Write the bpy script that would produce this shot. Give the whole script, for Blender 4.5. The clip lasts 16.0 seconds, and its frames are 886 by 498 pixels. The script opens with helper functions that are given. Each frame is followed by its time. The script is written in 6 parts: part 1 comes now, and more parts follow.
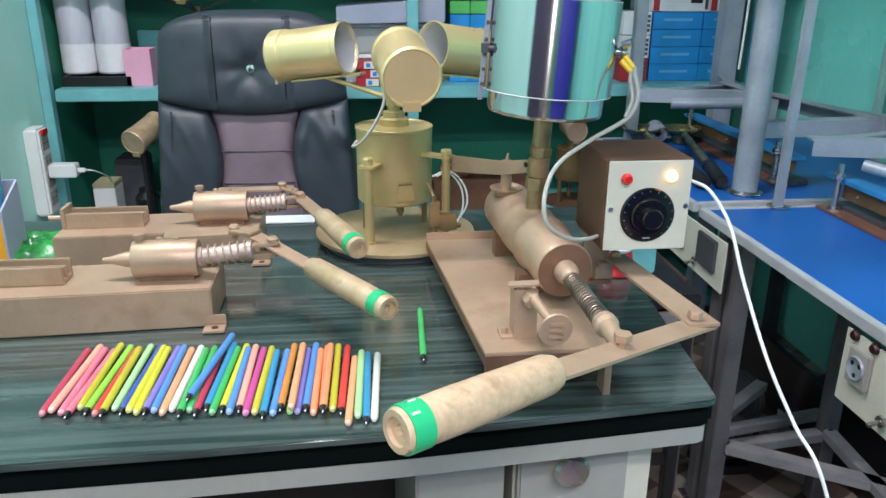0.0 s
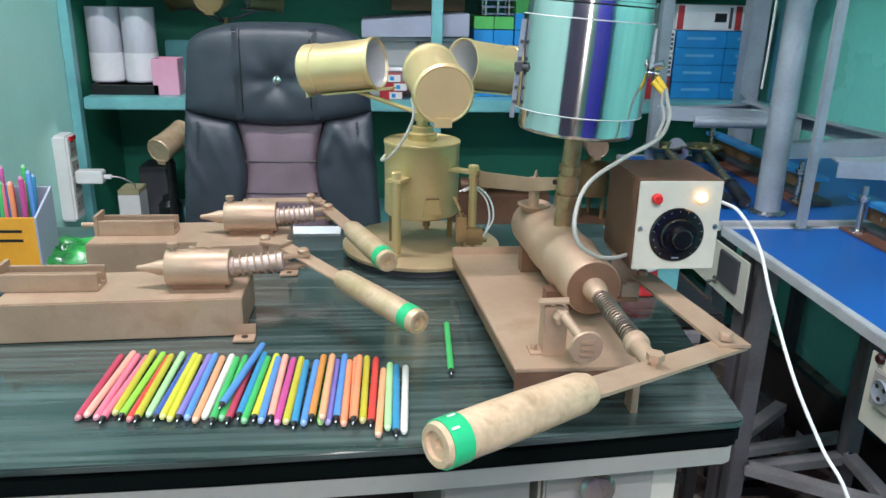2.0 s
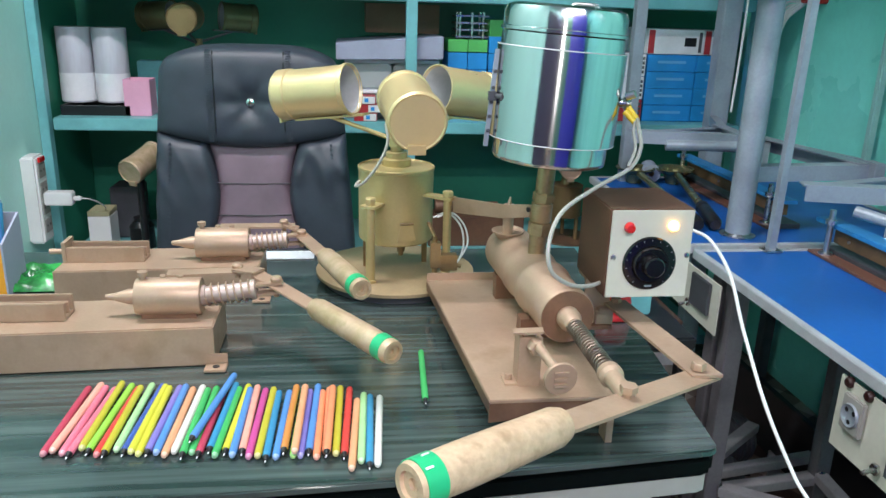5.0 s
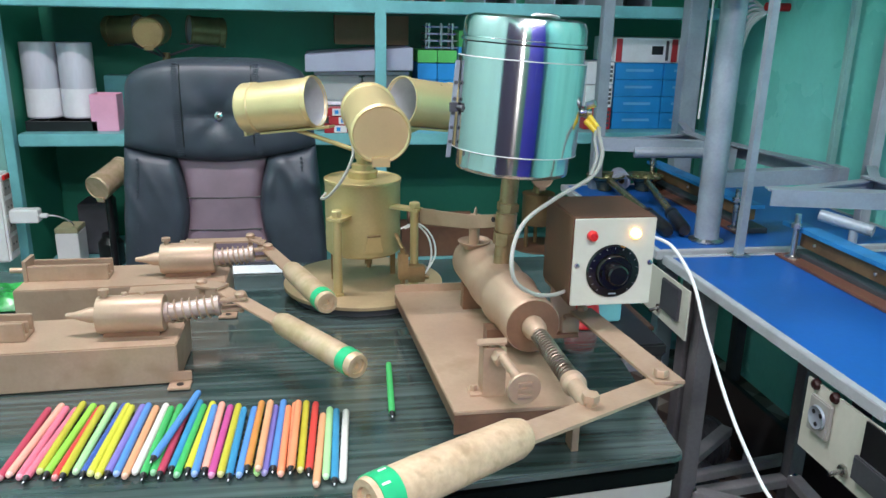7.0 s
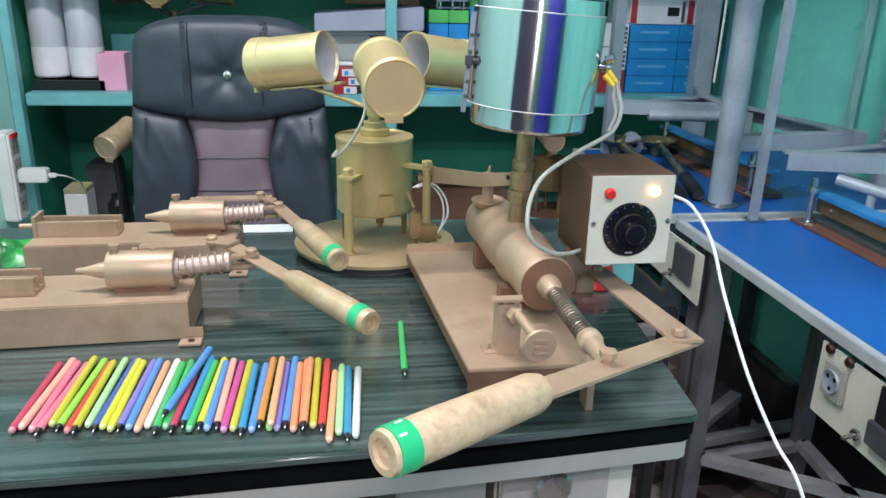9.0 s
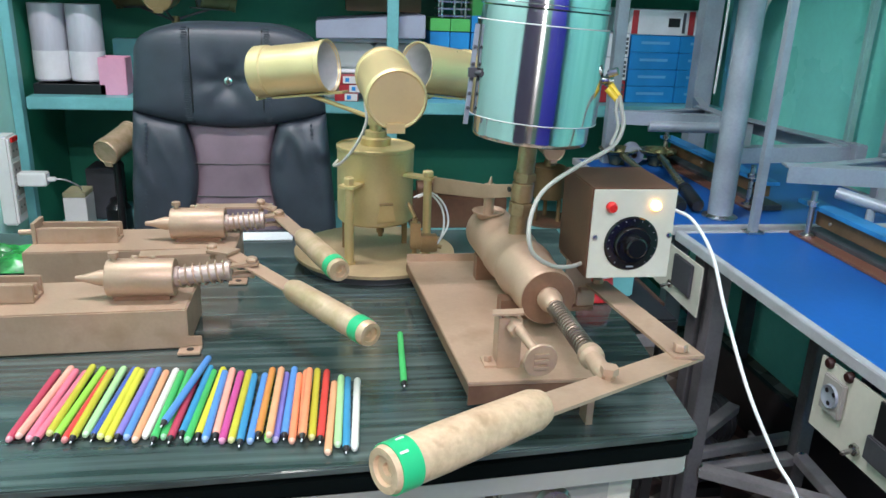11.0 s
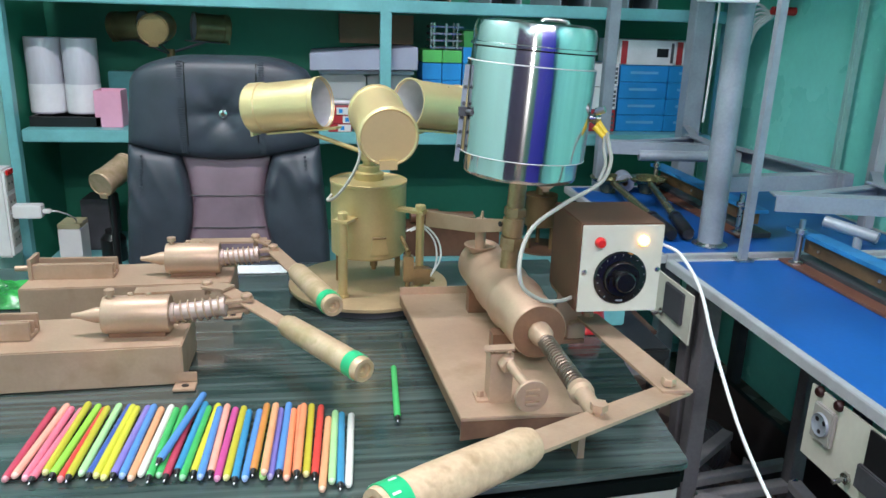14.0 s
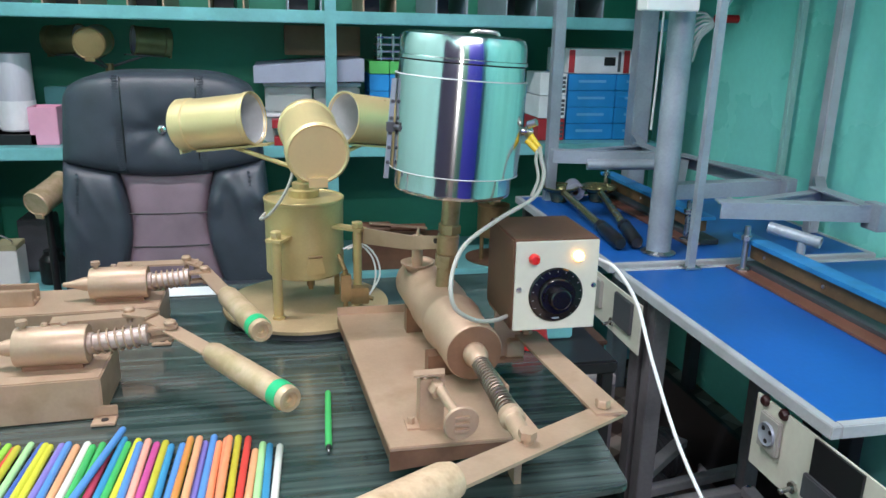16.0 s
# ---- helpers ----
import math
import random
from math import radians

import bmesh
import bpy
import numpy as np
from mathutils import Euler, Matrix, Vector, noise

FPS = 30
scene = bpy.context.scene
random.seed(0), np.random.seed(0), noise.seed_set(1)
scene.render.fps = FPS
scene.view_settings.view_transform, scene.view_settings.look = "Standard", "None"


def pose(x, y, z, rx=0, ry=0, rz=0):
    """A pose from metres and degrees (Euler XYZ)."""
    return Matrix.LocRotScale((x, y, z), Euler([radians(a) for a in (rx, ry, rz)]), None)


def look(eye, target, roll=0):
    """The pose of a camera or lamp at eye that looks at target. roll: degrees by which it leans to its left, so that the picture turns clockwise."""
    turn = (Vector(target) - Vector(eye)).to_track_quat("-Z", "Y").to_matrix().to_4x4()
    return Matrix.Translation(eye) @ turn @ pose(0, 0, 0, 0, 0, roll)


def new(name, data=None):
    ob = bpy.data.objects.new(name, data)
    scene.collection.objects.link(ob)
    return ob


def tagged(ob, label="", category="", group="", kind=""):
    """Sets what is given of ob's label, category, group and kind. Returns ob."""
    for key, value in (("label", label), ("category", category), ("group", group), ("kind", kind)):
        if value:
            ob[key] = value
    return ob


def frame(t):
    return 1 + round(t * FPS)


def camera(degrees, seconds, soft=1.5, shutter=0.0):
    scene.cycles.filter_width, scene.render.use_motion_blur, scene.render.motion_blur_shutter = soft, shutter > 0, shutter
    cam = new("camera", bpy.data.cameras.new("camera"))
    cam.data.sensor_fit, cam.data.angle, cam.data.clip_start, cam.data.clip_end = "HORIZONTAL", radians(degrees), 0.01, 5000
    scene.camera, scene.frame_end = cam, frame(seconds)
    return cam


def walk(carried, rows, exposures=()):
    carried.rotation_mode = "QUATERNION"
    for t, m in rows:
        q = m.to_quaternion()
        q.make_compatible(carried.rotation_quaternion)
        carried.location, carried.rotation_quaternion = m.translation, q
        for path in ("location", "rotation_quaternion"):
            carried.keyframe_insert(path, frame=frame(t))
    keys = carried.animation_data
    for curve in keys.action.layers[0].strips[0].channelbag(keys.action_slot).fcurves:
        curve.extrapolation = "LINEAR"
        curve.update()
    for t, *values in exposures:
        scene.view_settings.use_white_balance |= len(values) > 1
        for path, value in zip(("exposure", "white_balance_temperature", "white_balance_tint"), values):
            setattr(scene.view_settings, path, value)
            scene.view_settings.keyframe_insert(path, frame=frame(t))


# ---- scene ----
cam = camera(60.0, 16.0)
PATH = [
    (0, (-0.0095, 0.0322, 1.1468), (0.2073, 1.9026, 0.4726), 0.40),
    (0.5, (-0.0211, 0.0216, 1.1613), (0.1653, 1.9136, 0.5405), 0.61),
    (1, (-0.0267, 0.0198, 1.1598), (0.1403, 1.9135, 0.5385), 0.97),
    (1.5, (-0.0285, 0.0290, 1.1525), (0.1598, 1.9110, 0.5023), 1.45),
    (2, (-0.0288, 0.0268, 1.1530), (0.1545, 1.9107, 0.5072), 1.28),
    (2.5, (-0.0332, 0.0257, 1.1514), (0.1200, 1.9126, 0.5064), 1.37),
    (3, (-0.0342, 0.0293, 1.1483), (0.1107, 1.9116, 0.4881), 1.24),
    (3.5, (-0.0325, 0.0314, 1.1467), (0.1223, 1.9126, 0.4854), 1.05),
    (4, (-0.0327, 0.0321, 1.1460), (0.1356, 1.9119, 0.4843), 1.05),
    (4.5, (-0.0309, 0.0324, 1.1629), (0.1860, 1.9191, 0.5358), 1.68),
    (7, (-0.0117, 0.0325, 1.1660), (0.2933, 1.9234, 0.5904), 1.16),
    (7.5, (-0.0094, 0.0397, 1.1587), (0.2966, 1.9161, 0.5378), 1.08),
    (8, (-0.0117, 0.0427, 1.1555), (0.2892, 1.9139, 0.5165), 1.16),
    (8.5, (-0.0149, 0.0421, 1.1507), (0.2750, 1.9086, 0.4934), 1.30),
    (11, (-0.0202, 0.0465, 1.1565), (0.2697, 1.9183, 0.5144), 2.17),
    (11.5, (-0.0204, 0.0440, 1.1591), (0.2882, 1.9162, 0.5271), 2.20),
    (12, (-0.0205, 0.0444, 1.1620), (0.2920, 1.9194, 0.5399), 2.17),
    (12.5, (-0.0220, 0.0431, 1.1605), (0.2815, 1.9193, 0.5378), 2.23),
    (13, (-0.0195, 0.0426, 1.1713), (0.2918, 1.9301, 0.5876), 1.76),
    (13.5, (-0.0156, 0.0367, 1.1760), (0.2952, 1.9329, 0.6211), 1.58),
    (14, (-0.0196, 0.0371, 1.1726), (0.2857, 1.9263, 0.5915), 1.87),
    (14.5, (-0.0162, 0.0396, 1.1735), (0.3111, 1.9248, 0.5913), 1.79),
    (15, (-0.0080, 0.0411, 1.1820), (0.3104, 1.9387, 0.6364), 1.10),
    (15.5, (0.0023, 0.0379, 1.1849), (0.3652, 1.9339, 0.6619), 0.85),
    (16, (0.0202, 0.0616, 1.1762), (0.4204, 1.9405, 0.6198), 1.33),
]
walk(cam, [(t, look(eye, target, roll)) for t, eye, target, roll in PATH])

# world and lamps
world = bpy.data.worlds.new("room_world")
scene.world = world
world.use_nodes = True
world.node_tree.nodes["Background"].inputs[0].default_value = (0.75, 0.85, 0.9, 1)
world.node_tree.nodes["Background"].inputs[1].default_value = 0.09
scene.view_settings.exposure = 0.0


def ceiling_lamp(x, y, z, sx, sy, watts, rot=0):
    data = bpy.data.lights.new("tube_light", "AREA")
    data.shape, data.size, data.size_y, data.energy = "RECTANGLE", sx, sy, watts
    data.color = (1.0, 0.925, 0.99)
    ob = new("tube_light", data)
    ob.matrix_world = pose(x, y, z, 0, 0, rot)
    return ob


LAMPS = [(-0.48, 1.08, 2.52, 1.2, 0.06, 43), (0.40, -0.9, 2.52, 1.2, 0.06, 38), (-0.2, -1.4, 2.52, 1.2, 0.06, 34)]
for lamp in LAMPS:
    ceiling_lamp(*lamp)
torch = bpy.data.lights.new("phone_torch", "POINT")
torch.energy, torch.shadow_soft_size, torch.color = 5.0, 0.008, (1.0, 0.97, 0.94)
new("phone_torch", torch).location = (-0.02, -0.005, 1.185)


# materials
def mat(name, col, rough=0.5, metal=0.0, var=0.15, scale=12.0, grain=180.0, bump=0.05, col2=None, coat=0.0, rvar=0.12, stretch=(1, 1, 1)):
    m = bpy.data.materials.new(name)
    m.use_nodes = True
    nt = m.node_tree
    b = nt.nodes["Principled BSDF"]
    tc = nt.nodes.new("ShaderNodeTexCoord")
    mp = nt.nodes.new("ShaderNodeMapping")
    mp.inputs["Scale"].default_value = stretch
    nt.links.new(tc.outputs["Object"], mp.inputs[0])
    n1 = nt.nodes.new("ShaderNodeTexNoise")
    n1.inputs["Scale"].default_value, n1.inputs["Detail"].default_value = scale, 5
    n2 = nt.nodes.new("ShaderNodeTexNoise")
    n2.inputs["Scale"].default_value, n2.inputs["Detail"].default_value = grain, 3
    nt.links.new(mp.outputs[0], n1.inputs[0])
    nt.links.new(mp.outputs[0], n2.inputs[0])
    c = Vector(col)
    d = Vector(col2) if col2 else c * (1 - 2.2 * var)
    ramp = nt.nodes.new("ShaderNodeValToRGB")
    ramp.color_ramp.elements[0].position, ramp.color_ramp.elements[1].position = 0.32, 0.62
    ramp.color_ramp.elements[0].color = (*d, 1)
    ramp.color_ramp.elements[1].color = (*c, 1)
    nt.links.new(n1.outputs[0], ramp.inputs[0])
    mix = nt.nodes.new("ShaderNodeMix")
    mix.data_type, mix.blend_type = "RGBA", "MULTIPLY"
    mix.inputs[0].default_value = min(1, var * 1.6)
    gr = nt.nodes.new("ShaderNodeValToRGB")
    gr.color_ramp.elements[0].position, gr.color_ramp.elements[1].position = 0.3, 0.65
    gr.color_ramp.elements[0].color = (0.62, 0.62, 0.62, 1)
    nt.links.new(n2.outputs[0], gr.inputs[0])
    nt.links.new(ramp.outputs[0], mix.inputs[6])
    nt.links.new(gr.outputs[0], mix.inputs[7])
    nt.links.new(mix.outputs[2], b.inputs["Base Color"])
    rr = nt.nodes.new("ShaderNodeMapRange")
    rr.inputs["To Min"].default_value, rr.inputs["To Max"].default_value = max(0.02, rough - rvar), min(1, rough + rvar)
    nt.links.new(n1.outputs[0], rr.inputs[0])
    nt.links.new(rr.outputs[0], b.inputs["Roughness"])
    b.inputs["Metallic"].default_value = metal
    b.inputs["Coat Weight"].default_value = coat
    b.inputs["Coat Roughness"].default_value = 0.08
    if bump:
        bp = nt.nodes.new("ShaderNodeBump")
        bp.inputs["Strength"].default_value, bp.inputs["Distance"].default_value = bump, 0.002
        nt.links.new(n2.outputs[0], bp.inputs["Height"])
        nt.links.new(bp.outputs[0], b.inputs["Normal"])
    return m


def glow(name, col, strength):
    m = bpy.data.materials.new(name)
    m.use_nodes = True
    b = m.node_tree.nodes["Principled BSDF"]
    b.inputs["Base Color"].default_value = (*col, 1)
    b.inputs["Emission Color"].default_value = (*col, 1)
    b.inputs["Emission Strength"].default_value = strength
    return m


def clear(name, col, rough=0.05, alpha_like=0.9):
    m = bpy.data.materials.new(name)
    m.use_nodes = True
    b = m.node_tree.nodes["Principled BSDF"]
    b.inputs["Base Color"].default_value = (*col, 1)
    b.inputs["Roughness"].default_value = rough
    b.inputs["Transmission Weight"].default_value = alpha_like
    b.inputs["IOR"].default_value = 1.2
    return m


M = {
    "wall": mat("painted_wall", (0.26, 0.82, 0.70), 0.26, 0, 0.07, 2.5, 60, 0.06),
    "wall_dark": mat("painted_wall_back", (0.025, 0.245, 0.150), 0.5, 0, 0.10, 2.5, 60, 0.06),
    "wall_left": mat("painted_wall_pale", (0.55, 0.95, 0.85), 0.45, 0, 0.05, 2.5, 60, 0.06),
    "ceil": mat("ceiling_paint", (0.60, 0.60, 0.58), 0.8, 0, 0.05, 3, 60, 0.05),
    "teal": mat("teal_enamel", (0.19, 0.52, 0.54), 0.35, 0, 0.10, 9, 120, 0.05, rvar=0.1),
    "grey": mat("grey_steel_paint", (0.33, 0.375, 0.43), 0.36, 0.15, 0.12, 10, 160, 0.05),
    "grey_d": mat("dark_steel_paint", (0.085, 0.088, 0.10), 0.5, 0.2, 0.15, 10, 160, 0.05),
    "blue": mat("blue_laminate", (0.010, 0.115, 0.44), 0.42, 0, 0.10, 4, 90, 0.03),
    "bluebar": mat("blue_bar_paint", (0.03, 0.25, 0.58), 0.4, 0, 0.15, 14, 150, 0.04),
    "copper": mat("copper_spray_paint", (0.47, 0.33, 0.232), 0.45, 0.35, 0.10, 14, 260, 0.06, col2=(0.40, 0.275, 0.19)),
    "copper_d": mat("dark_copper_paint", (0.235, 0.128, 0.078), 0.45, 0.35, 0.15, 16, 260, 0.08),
    "gold": mat("gold_spray_paint", (0.57, 0.45, 0.215), 0.42, 0.5, 0.09, 14, 260, 0.06, col2=(0.48, 0.375, 0.17)),
    "gold_l": mat("bright_gold_paint", (0.73, 0.565, 0.295), 0.33, 0.5, 0.04, 14, 260, 0.06),
    "brass": mat("tarnished_brass", (0.47, 0.345, 0.185), 0.36, 0.6, 0.15, 14, 260, 0.08),
    "base_gold": mat("dull_gold_paint", (0.45, 0.335, 0.19), 0.5, 0.3, 0.12, 14, 260, 0.06),
    "box_brown": mat("brown_hammered_paint", (0.165, 0.082, 0.050), 0.45, 0.25, 0.15, 16, 260, 0.08),
    "gold_d": mat("old_gold_paint", (0.33, 0.23, 0.11), 0.4, 0.6, 0.15, 14, 260, 0.08),
    "wood": mat("turned_wood", (0.60, 0.43, 0.285), 0.5, 0.08, 0.18, 55, 220, 0.12, col2=(0.49, 0.345, 0.22)),
    "wood_g": mat("gilded_wood", (0.60, 0.44, 0.30), 0.42, 0.35, 0.15, 40, 200, 0.10, col2=(0.46, 0.34, 0.19)),
    "brown": mat("brown_wood", (0.16, 0.08, 0.045), 0.5, 0, 0.2, 9, 90, 0.1),
    "card": mat("brown_cardboard", (0.22, 0.14, 0.08), 0.8, 0, 0.1, 9, 150, 0.05),
    "steel": mat("polished_steel", (0.80, 0.82, 0.82), 0.10, 1.0, 0.03, 5, 300, 0.01, rvar=0.04),
    "zinc": mat("zinc_hardware", (0.62, 0.62, 0.60), 0.28, 1.0, 0.1, 30, 300, 0.03),
    "alu_in": mat("bare_tin", (0.70, 0.71, 0.72), 0.38, 0.25, 0.1, 12, 200, 0.04),
    "white": mat("white_plastic", (0.78, 0.79, 0.78), 0.35, 0, 0.04, 10, 120, 0.02),
    "ivory": mat("ivory_panel", (0.62, 0.61, 0.52), 0.4, 0, 0.07, 7, 120, 0.03),
    "cable": mat("cable_sheath", (0.40, 0.40, 0.36), 0.4, 0, 0.08, 10, 120, 0.02),
    "black": mat("black_plastic", (0.012, 0.012, 0.014), 0.35, 0, 0.1, 12, 200, 0.03),
    "gloss_black": mat("glossy_black_plastic", (0.008, 0.008, 0.010), 0.16, 0, 0.1, 12, 200, 0.01, rvar=0.05),
    "leather": mat("black_leather", (0.052, 0.064, 0.084), 0.42, 0, 0.15, 8, 420, 0.3, rvar=0.08),
    "mesh": mat("mauve_fabric", (0.25, 0.18, 0.22), 0.75, 0, 0.12, 9, 500, 0.3),
    "green_tape": mat("green_tape", (0.02, 0.42, 0.17), 0.3, 0, 0.06, 20, 160, 0.02),
    "red": mat("red_plastic", (0.62, 0.02, 0.02), 0.3, 0, 0.06, 20, 160, 0.02),
    "pink": mat("pink_plastic", (0.80, 0.40, 0.55), 0.4, 0, 0.05, 10, 120, 0.02),
    "orange": mat("orange_card", (0.86, 0.38, 0.03), 0.5, 0, 0.05, 10, 120, 0.02),
    "paper": mat("white_paper", (0.82, 0.84, 0.87), 0.7, 0, 0.06, 10, 120, 0.03),
    "film": mat("wrapped_paper_film", (0.55, 0.57, 0.63), 0.35, 0, 0.10, 8, 120, 0.05, stretch=(1, 1, 0.2)),
    "lilac": mat("lilac_card", (0.36, 0.39, 0.50), 0.6, 0, 0.06, 6, 120, 0.03),
    "box_blue": mat("blue_carton", (0.02, 0.29, 0.70), 0.35, 0, 0.08, 9, 120, 0.03),
    "print_blue": mat("pale_blue_print", (0.16, 0.47, 0.80), 0.4, 0, 0.05, 9, 120, 0.0),
    "box_green": mat("green_carton", (0.10, 0.52, 0.12), 0.4, 0, 0.08, 9, 120, 0.03),
    "box_red": mat("red_carton", (0.45, 0.03, 0.04), 0.45, 0, 0.08, 9, 120, 0.03),
    "trim": mat("pale_trim", (0.35, 0.345, 0.315), 0.45, 0, 0.06, 7, 120, 0.03),
    "rail": mat("pale_grey_rail", (0.50, 0.52, 0.55), 0.4, 0.1, 0.1, 12, 160, 0.05),
    "edge_black": mat("black_gloss_edge", (0.003, 0.005, 0.005), 0.5, 0, 0.1, 12, 200, 0.0),
    "glass": clear("clear_plastic", (0.80, 0.86, 0.86), 0.12, 0.55),
    "lamp_on": glow("lit_indicator", (1.0, 0.50, 0.15), 6.0),
    "tube": glow("lit_tube", (0.93, 0.97, 1.0), 12.0),
    "yellow": mat("yellow_tape", (0.80, 0.55, 0.03), 0.4, 0, 0.06, 20, 160, 0.02),
    "rust": mat("rust_bar", (0.22, 0.13, 0.06), 0.5, 0.3, 0.2, 14, 150, 0.08),
    "leg": mat("grey_leg_paint", (0.36, 0.35, 0.355), 0.45, 0.1, 0.15, 10, 160, 0.06),
    "rod": mat("worn_steel_rod", (0.52, 0.43, 0.39), 0.45, 0.4, 0.2, 40, 260, 0.05, col2=(0.40, 0.29, 0.23)),
    "dark_brown": mat("dark_brown_board", (0.055, 0.030, 0.021), 0.55, 0, 0.2, 9, 90, 0.08),
    "post_pale": mat("pale_green_post_paint", (0.30, 0.56, 0.51), 0.4, 0, 0.1, 10, 160, 0.05),
    "leg_d": mat("worn_dark_leg_paint", (0.16, 0.152, 0.162), 0.5, 0.1, 0.2, 10, 160, 0.06),
    "olive_metal": mat("olive_bronze", (0.30, 0.29, 0.14), 0.25, 0.75, 0.2, 20, 200, 0.05),
    "spring": mat("spring_steel", (0.22, 0.175, 0.14), 0.38, 0.8, 0.15, 30, 260, 0.05),
    "teflon": mat("brown_coated_cloth", (0.20, 0.09, 0.06), 0.45, 0, 0.15, 10, 200, 0.05),
}


def streaked_top():
    """dark green streaked laminate under a glass sheet"""
    m = bpy.data.materials.new("streaked_green_glass_top")
    m.use_nodes = True
    nt = m.node_tree
    b = nt.nodes["Principled BSDF"]
    tc = nt.nodes.new("ShaderNodeTexCoord")
    mp = nt.nodes.new("ShaderNodeMapping")
    mp.inputs["Scale"].default_value = (2.2, 60, 1)
    mp.inputs["Rotation"].default_value = (0, 0, radians(-3))
    nt.links.new(tc.outputs["Object"], mp.inputs[0])
    n = nt.nodes.new("ShaderNodeTexNoise")
    n.inputs["Scale"].default_value, n.inputs["Detail"].default_value = 1.6, 6
    nt.links.new(mp.outputs[0], n.inputs[0])
    r = nt.nodes.new("ShaderNodeValToRGB")
    r.color_ramp.elements[0].position, r.color_ramp.elements[1].position = 0.36, 0.74
    r.color_ramp.elements[0].color, r.color_ramp.elements[1].color = (0.023, 0.038, 0.036, 1), (0.088, 0.120, 0.115, 1)
    nt.links.new(n.outputs[0], r.inputs[0])
    nt.links.new(r.outputs[0], b.inputs["Base Color"])
    sm = nt.nodes.new("ShaderNodeTexNoise")
    sm.inputs["Scale"].default_value, sm.inputs["Detail"].default_value = 6, 5
    nt.links.new(tc.outputs["Object"], sm.inputs[0])
    rr = nt.nodes.new("ShaderNodeMapRange")
    rr.inputs["To Min"].default_value, rr.inputs["To Max"].default_value = 0.06, 0.20
    nt.links.new(sm.outputs[0], rr.inputs[0])
    nt.links.new(rr.outputs[0], b.inputs["Roughness"])
    b.inputs["IOR"].default_value = 1.78
    return m


def spotted(m, dark, size, low, high):
    """blotches of a second colour over a finished material"""
    nt = m.node_tree
    b = nt.nodes["Principled BSDF"]
    tc = nt.nodes.new("ShaderNodeTexCoord")
    n = nt.nodes.new("ShaderNodeTexNoise")
    n.inputs["Scale"].default_value, n.inputs["Detail"].default_value = size, 4
    nt.links.new(tc.outputs["Object"], n.inputs[0])
    r = nt.nodes.new("ShaderNodeMapRange")
    r.inputs["From Min"].default_value, r.inputs["From Max"].default_value = low, high
    nt.links.new(n.outputs[0], r.inputs[0])
    mix = nt.nodes.new("ShaderNodeMix")
    mix.data_type = "RGBA"
    mix.inputs[7].default_value = (*dark, 1)
    nt.links.new(r.outputs[0], mix.inputs[0])
    nt.links.new(b.inputs["Base Color"].links[0].from_socket, mix.inputs[6])
    nt.links.new(mix.outputs[2], b.inputs["Base Color"])


spotted(M["wood"], (0.36, 0.25, 0.15), 70, 0.56, 0.74)
spotted(M["wood_g"], (0.43, 0.32, 0.18), 60, 0.58, 0.76)
spotted(M["copper"], (0.33, 0.215, 0.135), 22, 0.56, 0.80)
spotted(M["brass"], (0.22, 0.15, 0.07), 60, 0.52, 0.75)
M["top"] = streaked_top()
M["edge_black"].node_tree.nodes["Principled BSDF"].inputs["IOR"].default_value = 1.12


def brushed():
    """steel spun round the upright axis"""
    m = mat("spun_steel", (0.66, 0.675, 0.68), 0.15, 1.0, 0.03, 5, 300, 0.0, rvar=0.03)
    nt = m.node_tree
    b = nt.nodes["Principled BSDF"]
    tg = nt.nodes.new("ShaderNodeTangent")
    tg.direction_type, tg.axis = "RADIAL", "Z"
    nt.links.new(tg.outputs[0], b.inputs["Tangent"])
    b.inputs["Anisotropic"].default_value = 0.85
    b.inputs["Anisotropic Rotation"].default_value = 0.25
    return m


M["spun"] = brushed()
M["door_blue"] = mat("blue_door_paint", (0.03, 0.03, 0.55), 0.45, 0, 0.1, 4, 90, 0.03)
M["door_dark"] = mat("dark_plum_reflection_cloth", (0.065, 0.055, 0.10), 0.8, 0, 0.15, 6, 200, 0.2)
M["olive"] = mat("pale_olive_card", (0.42, 0.40, 0.24), 0.6, 0, 0.08, 10, 120, 0.03)


# building helpers
PLAN = {"size": 1.0, "shift": Vector((0, 0, 0)), "floor": 0.0, "roof": 2.6}


def plan(size):
    """the numbers that follow are in the plan's own units, size metres each, set out from the station point"""
    station = Vector((-0.02, 0.035, 1.155))
    PLAN["size"], PLAN["shift"] = size, station * (1 - size)
    PLAN["floor"] = -PLAN["shift"].z / size
    PLAN["roof"] = (2.6 - PLAN["shift"].z) / size


def placed(p):
    return Vector(p) * PLAN["size"] + PLAN["shift"]


def to_place(bm):
    if PLAN["size"] != 1.0:
        for v in bm.verts:
            v.co = placed(v.co)


def top_of(ob):
    while ob.parent:
        ob = ob.parent
    return ob


def thing(name, loc, label, category, group="", kind=""):
    ob = new(name)
    ob.empty_display_size = 0.05
    ob.location = placed(loc)
    return tagged(ob, label, category, group, kind)


def finish(bm, name, material, bev=0.0, smooth=35):
    if bev:
        bmesh.ops.bevel(bm, geom=[e for e in bm.edges if e.is_manifold and e.calc_face_angle(0) > 0.6], offset=bev, segments=2, affect="EDGES", clamp_overlap=True)
    bmesh.ops.recalc_face_normals(bm, faces=bm.faces)
    me = bpy.data.meshes.new(name)
    bm.to_mesh(me)
    bm.free()
    me.materials.append(material)
    for p in me.polygons:
        p.use_smooth = True
    me.set_sharp_from_angle(angle=radians(smooth))
    return me


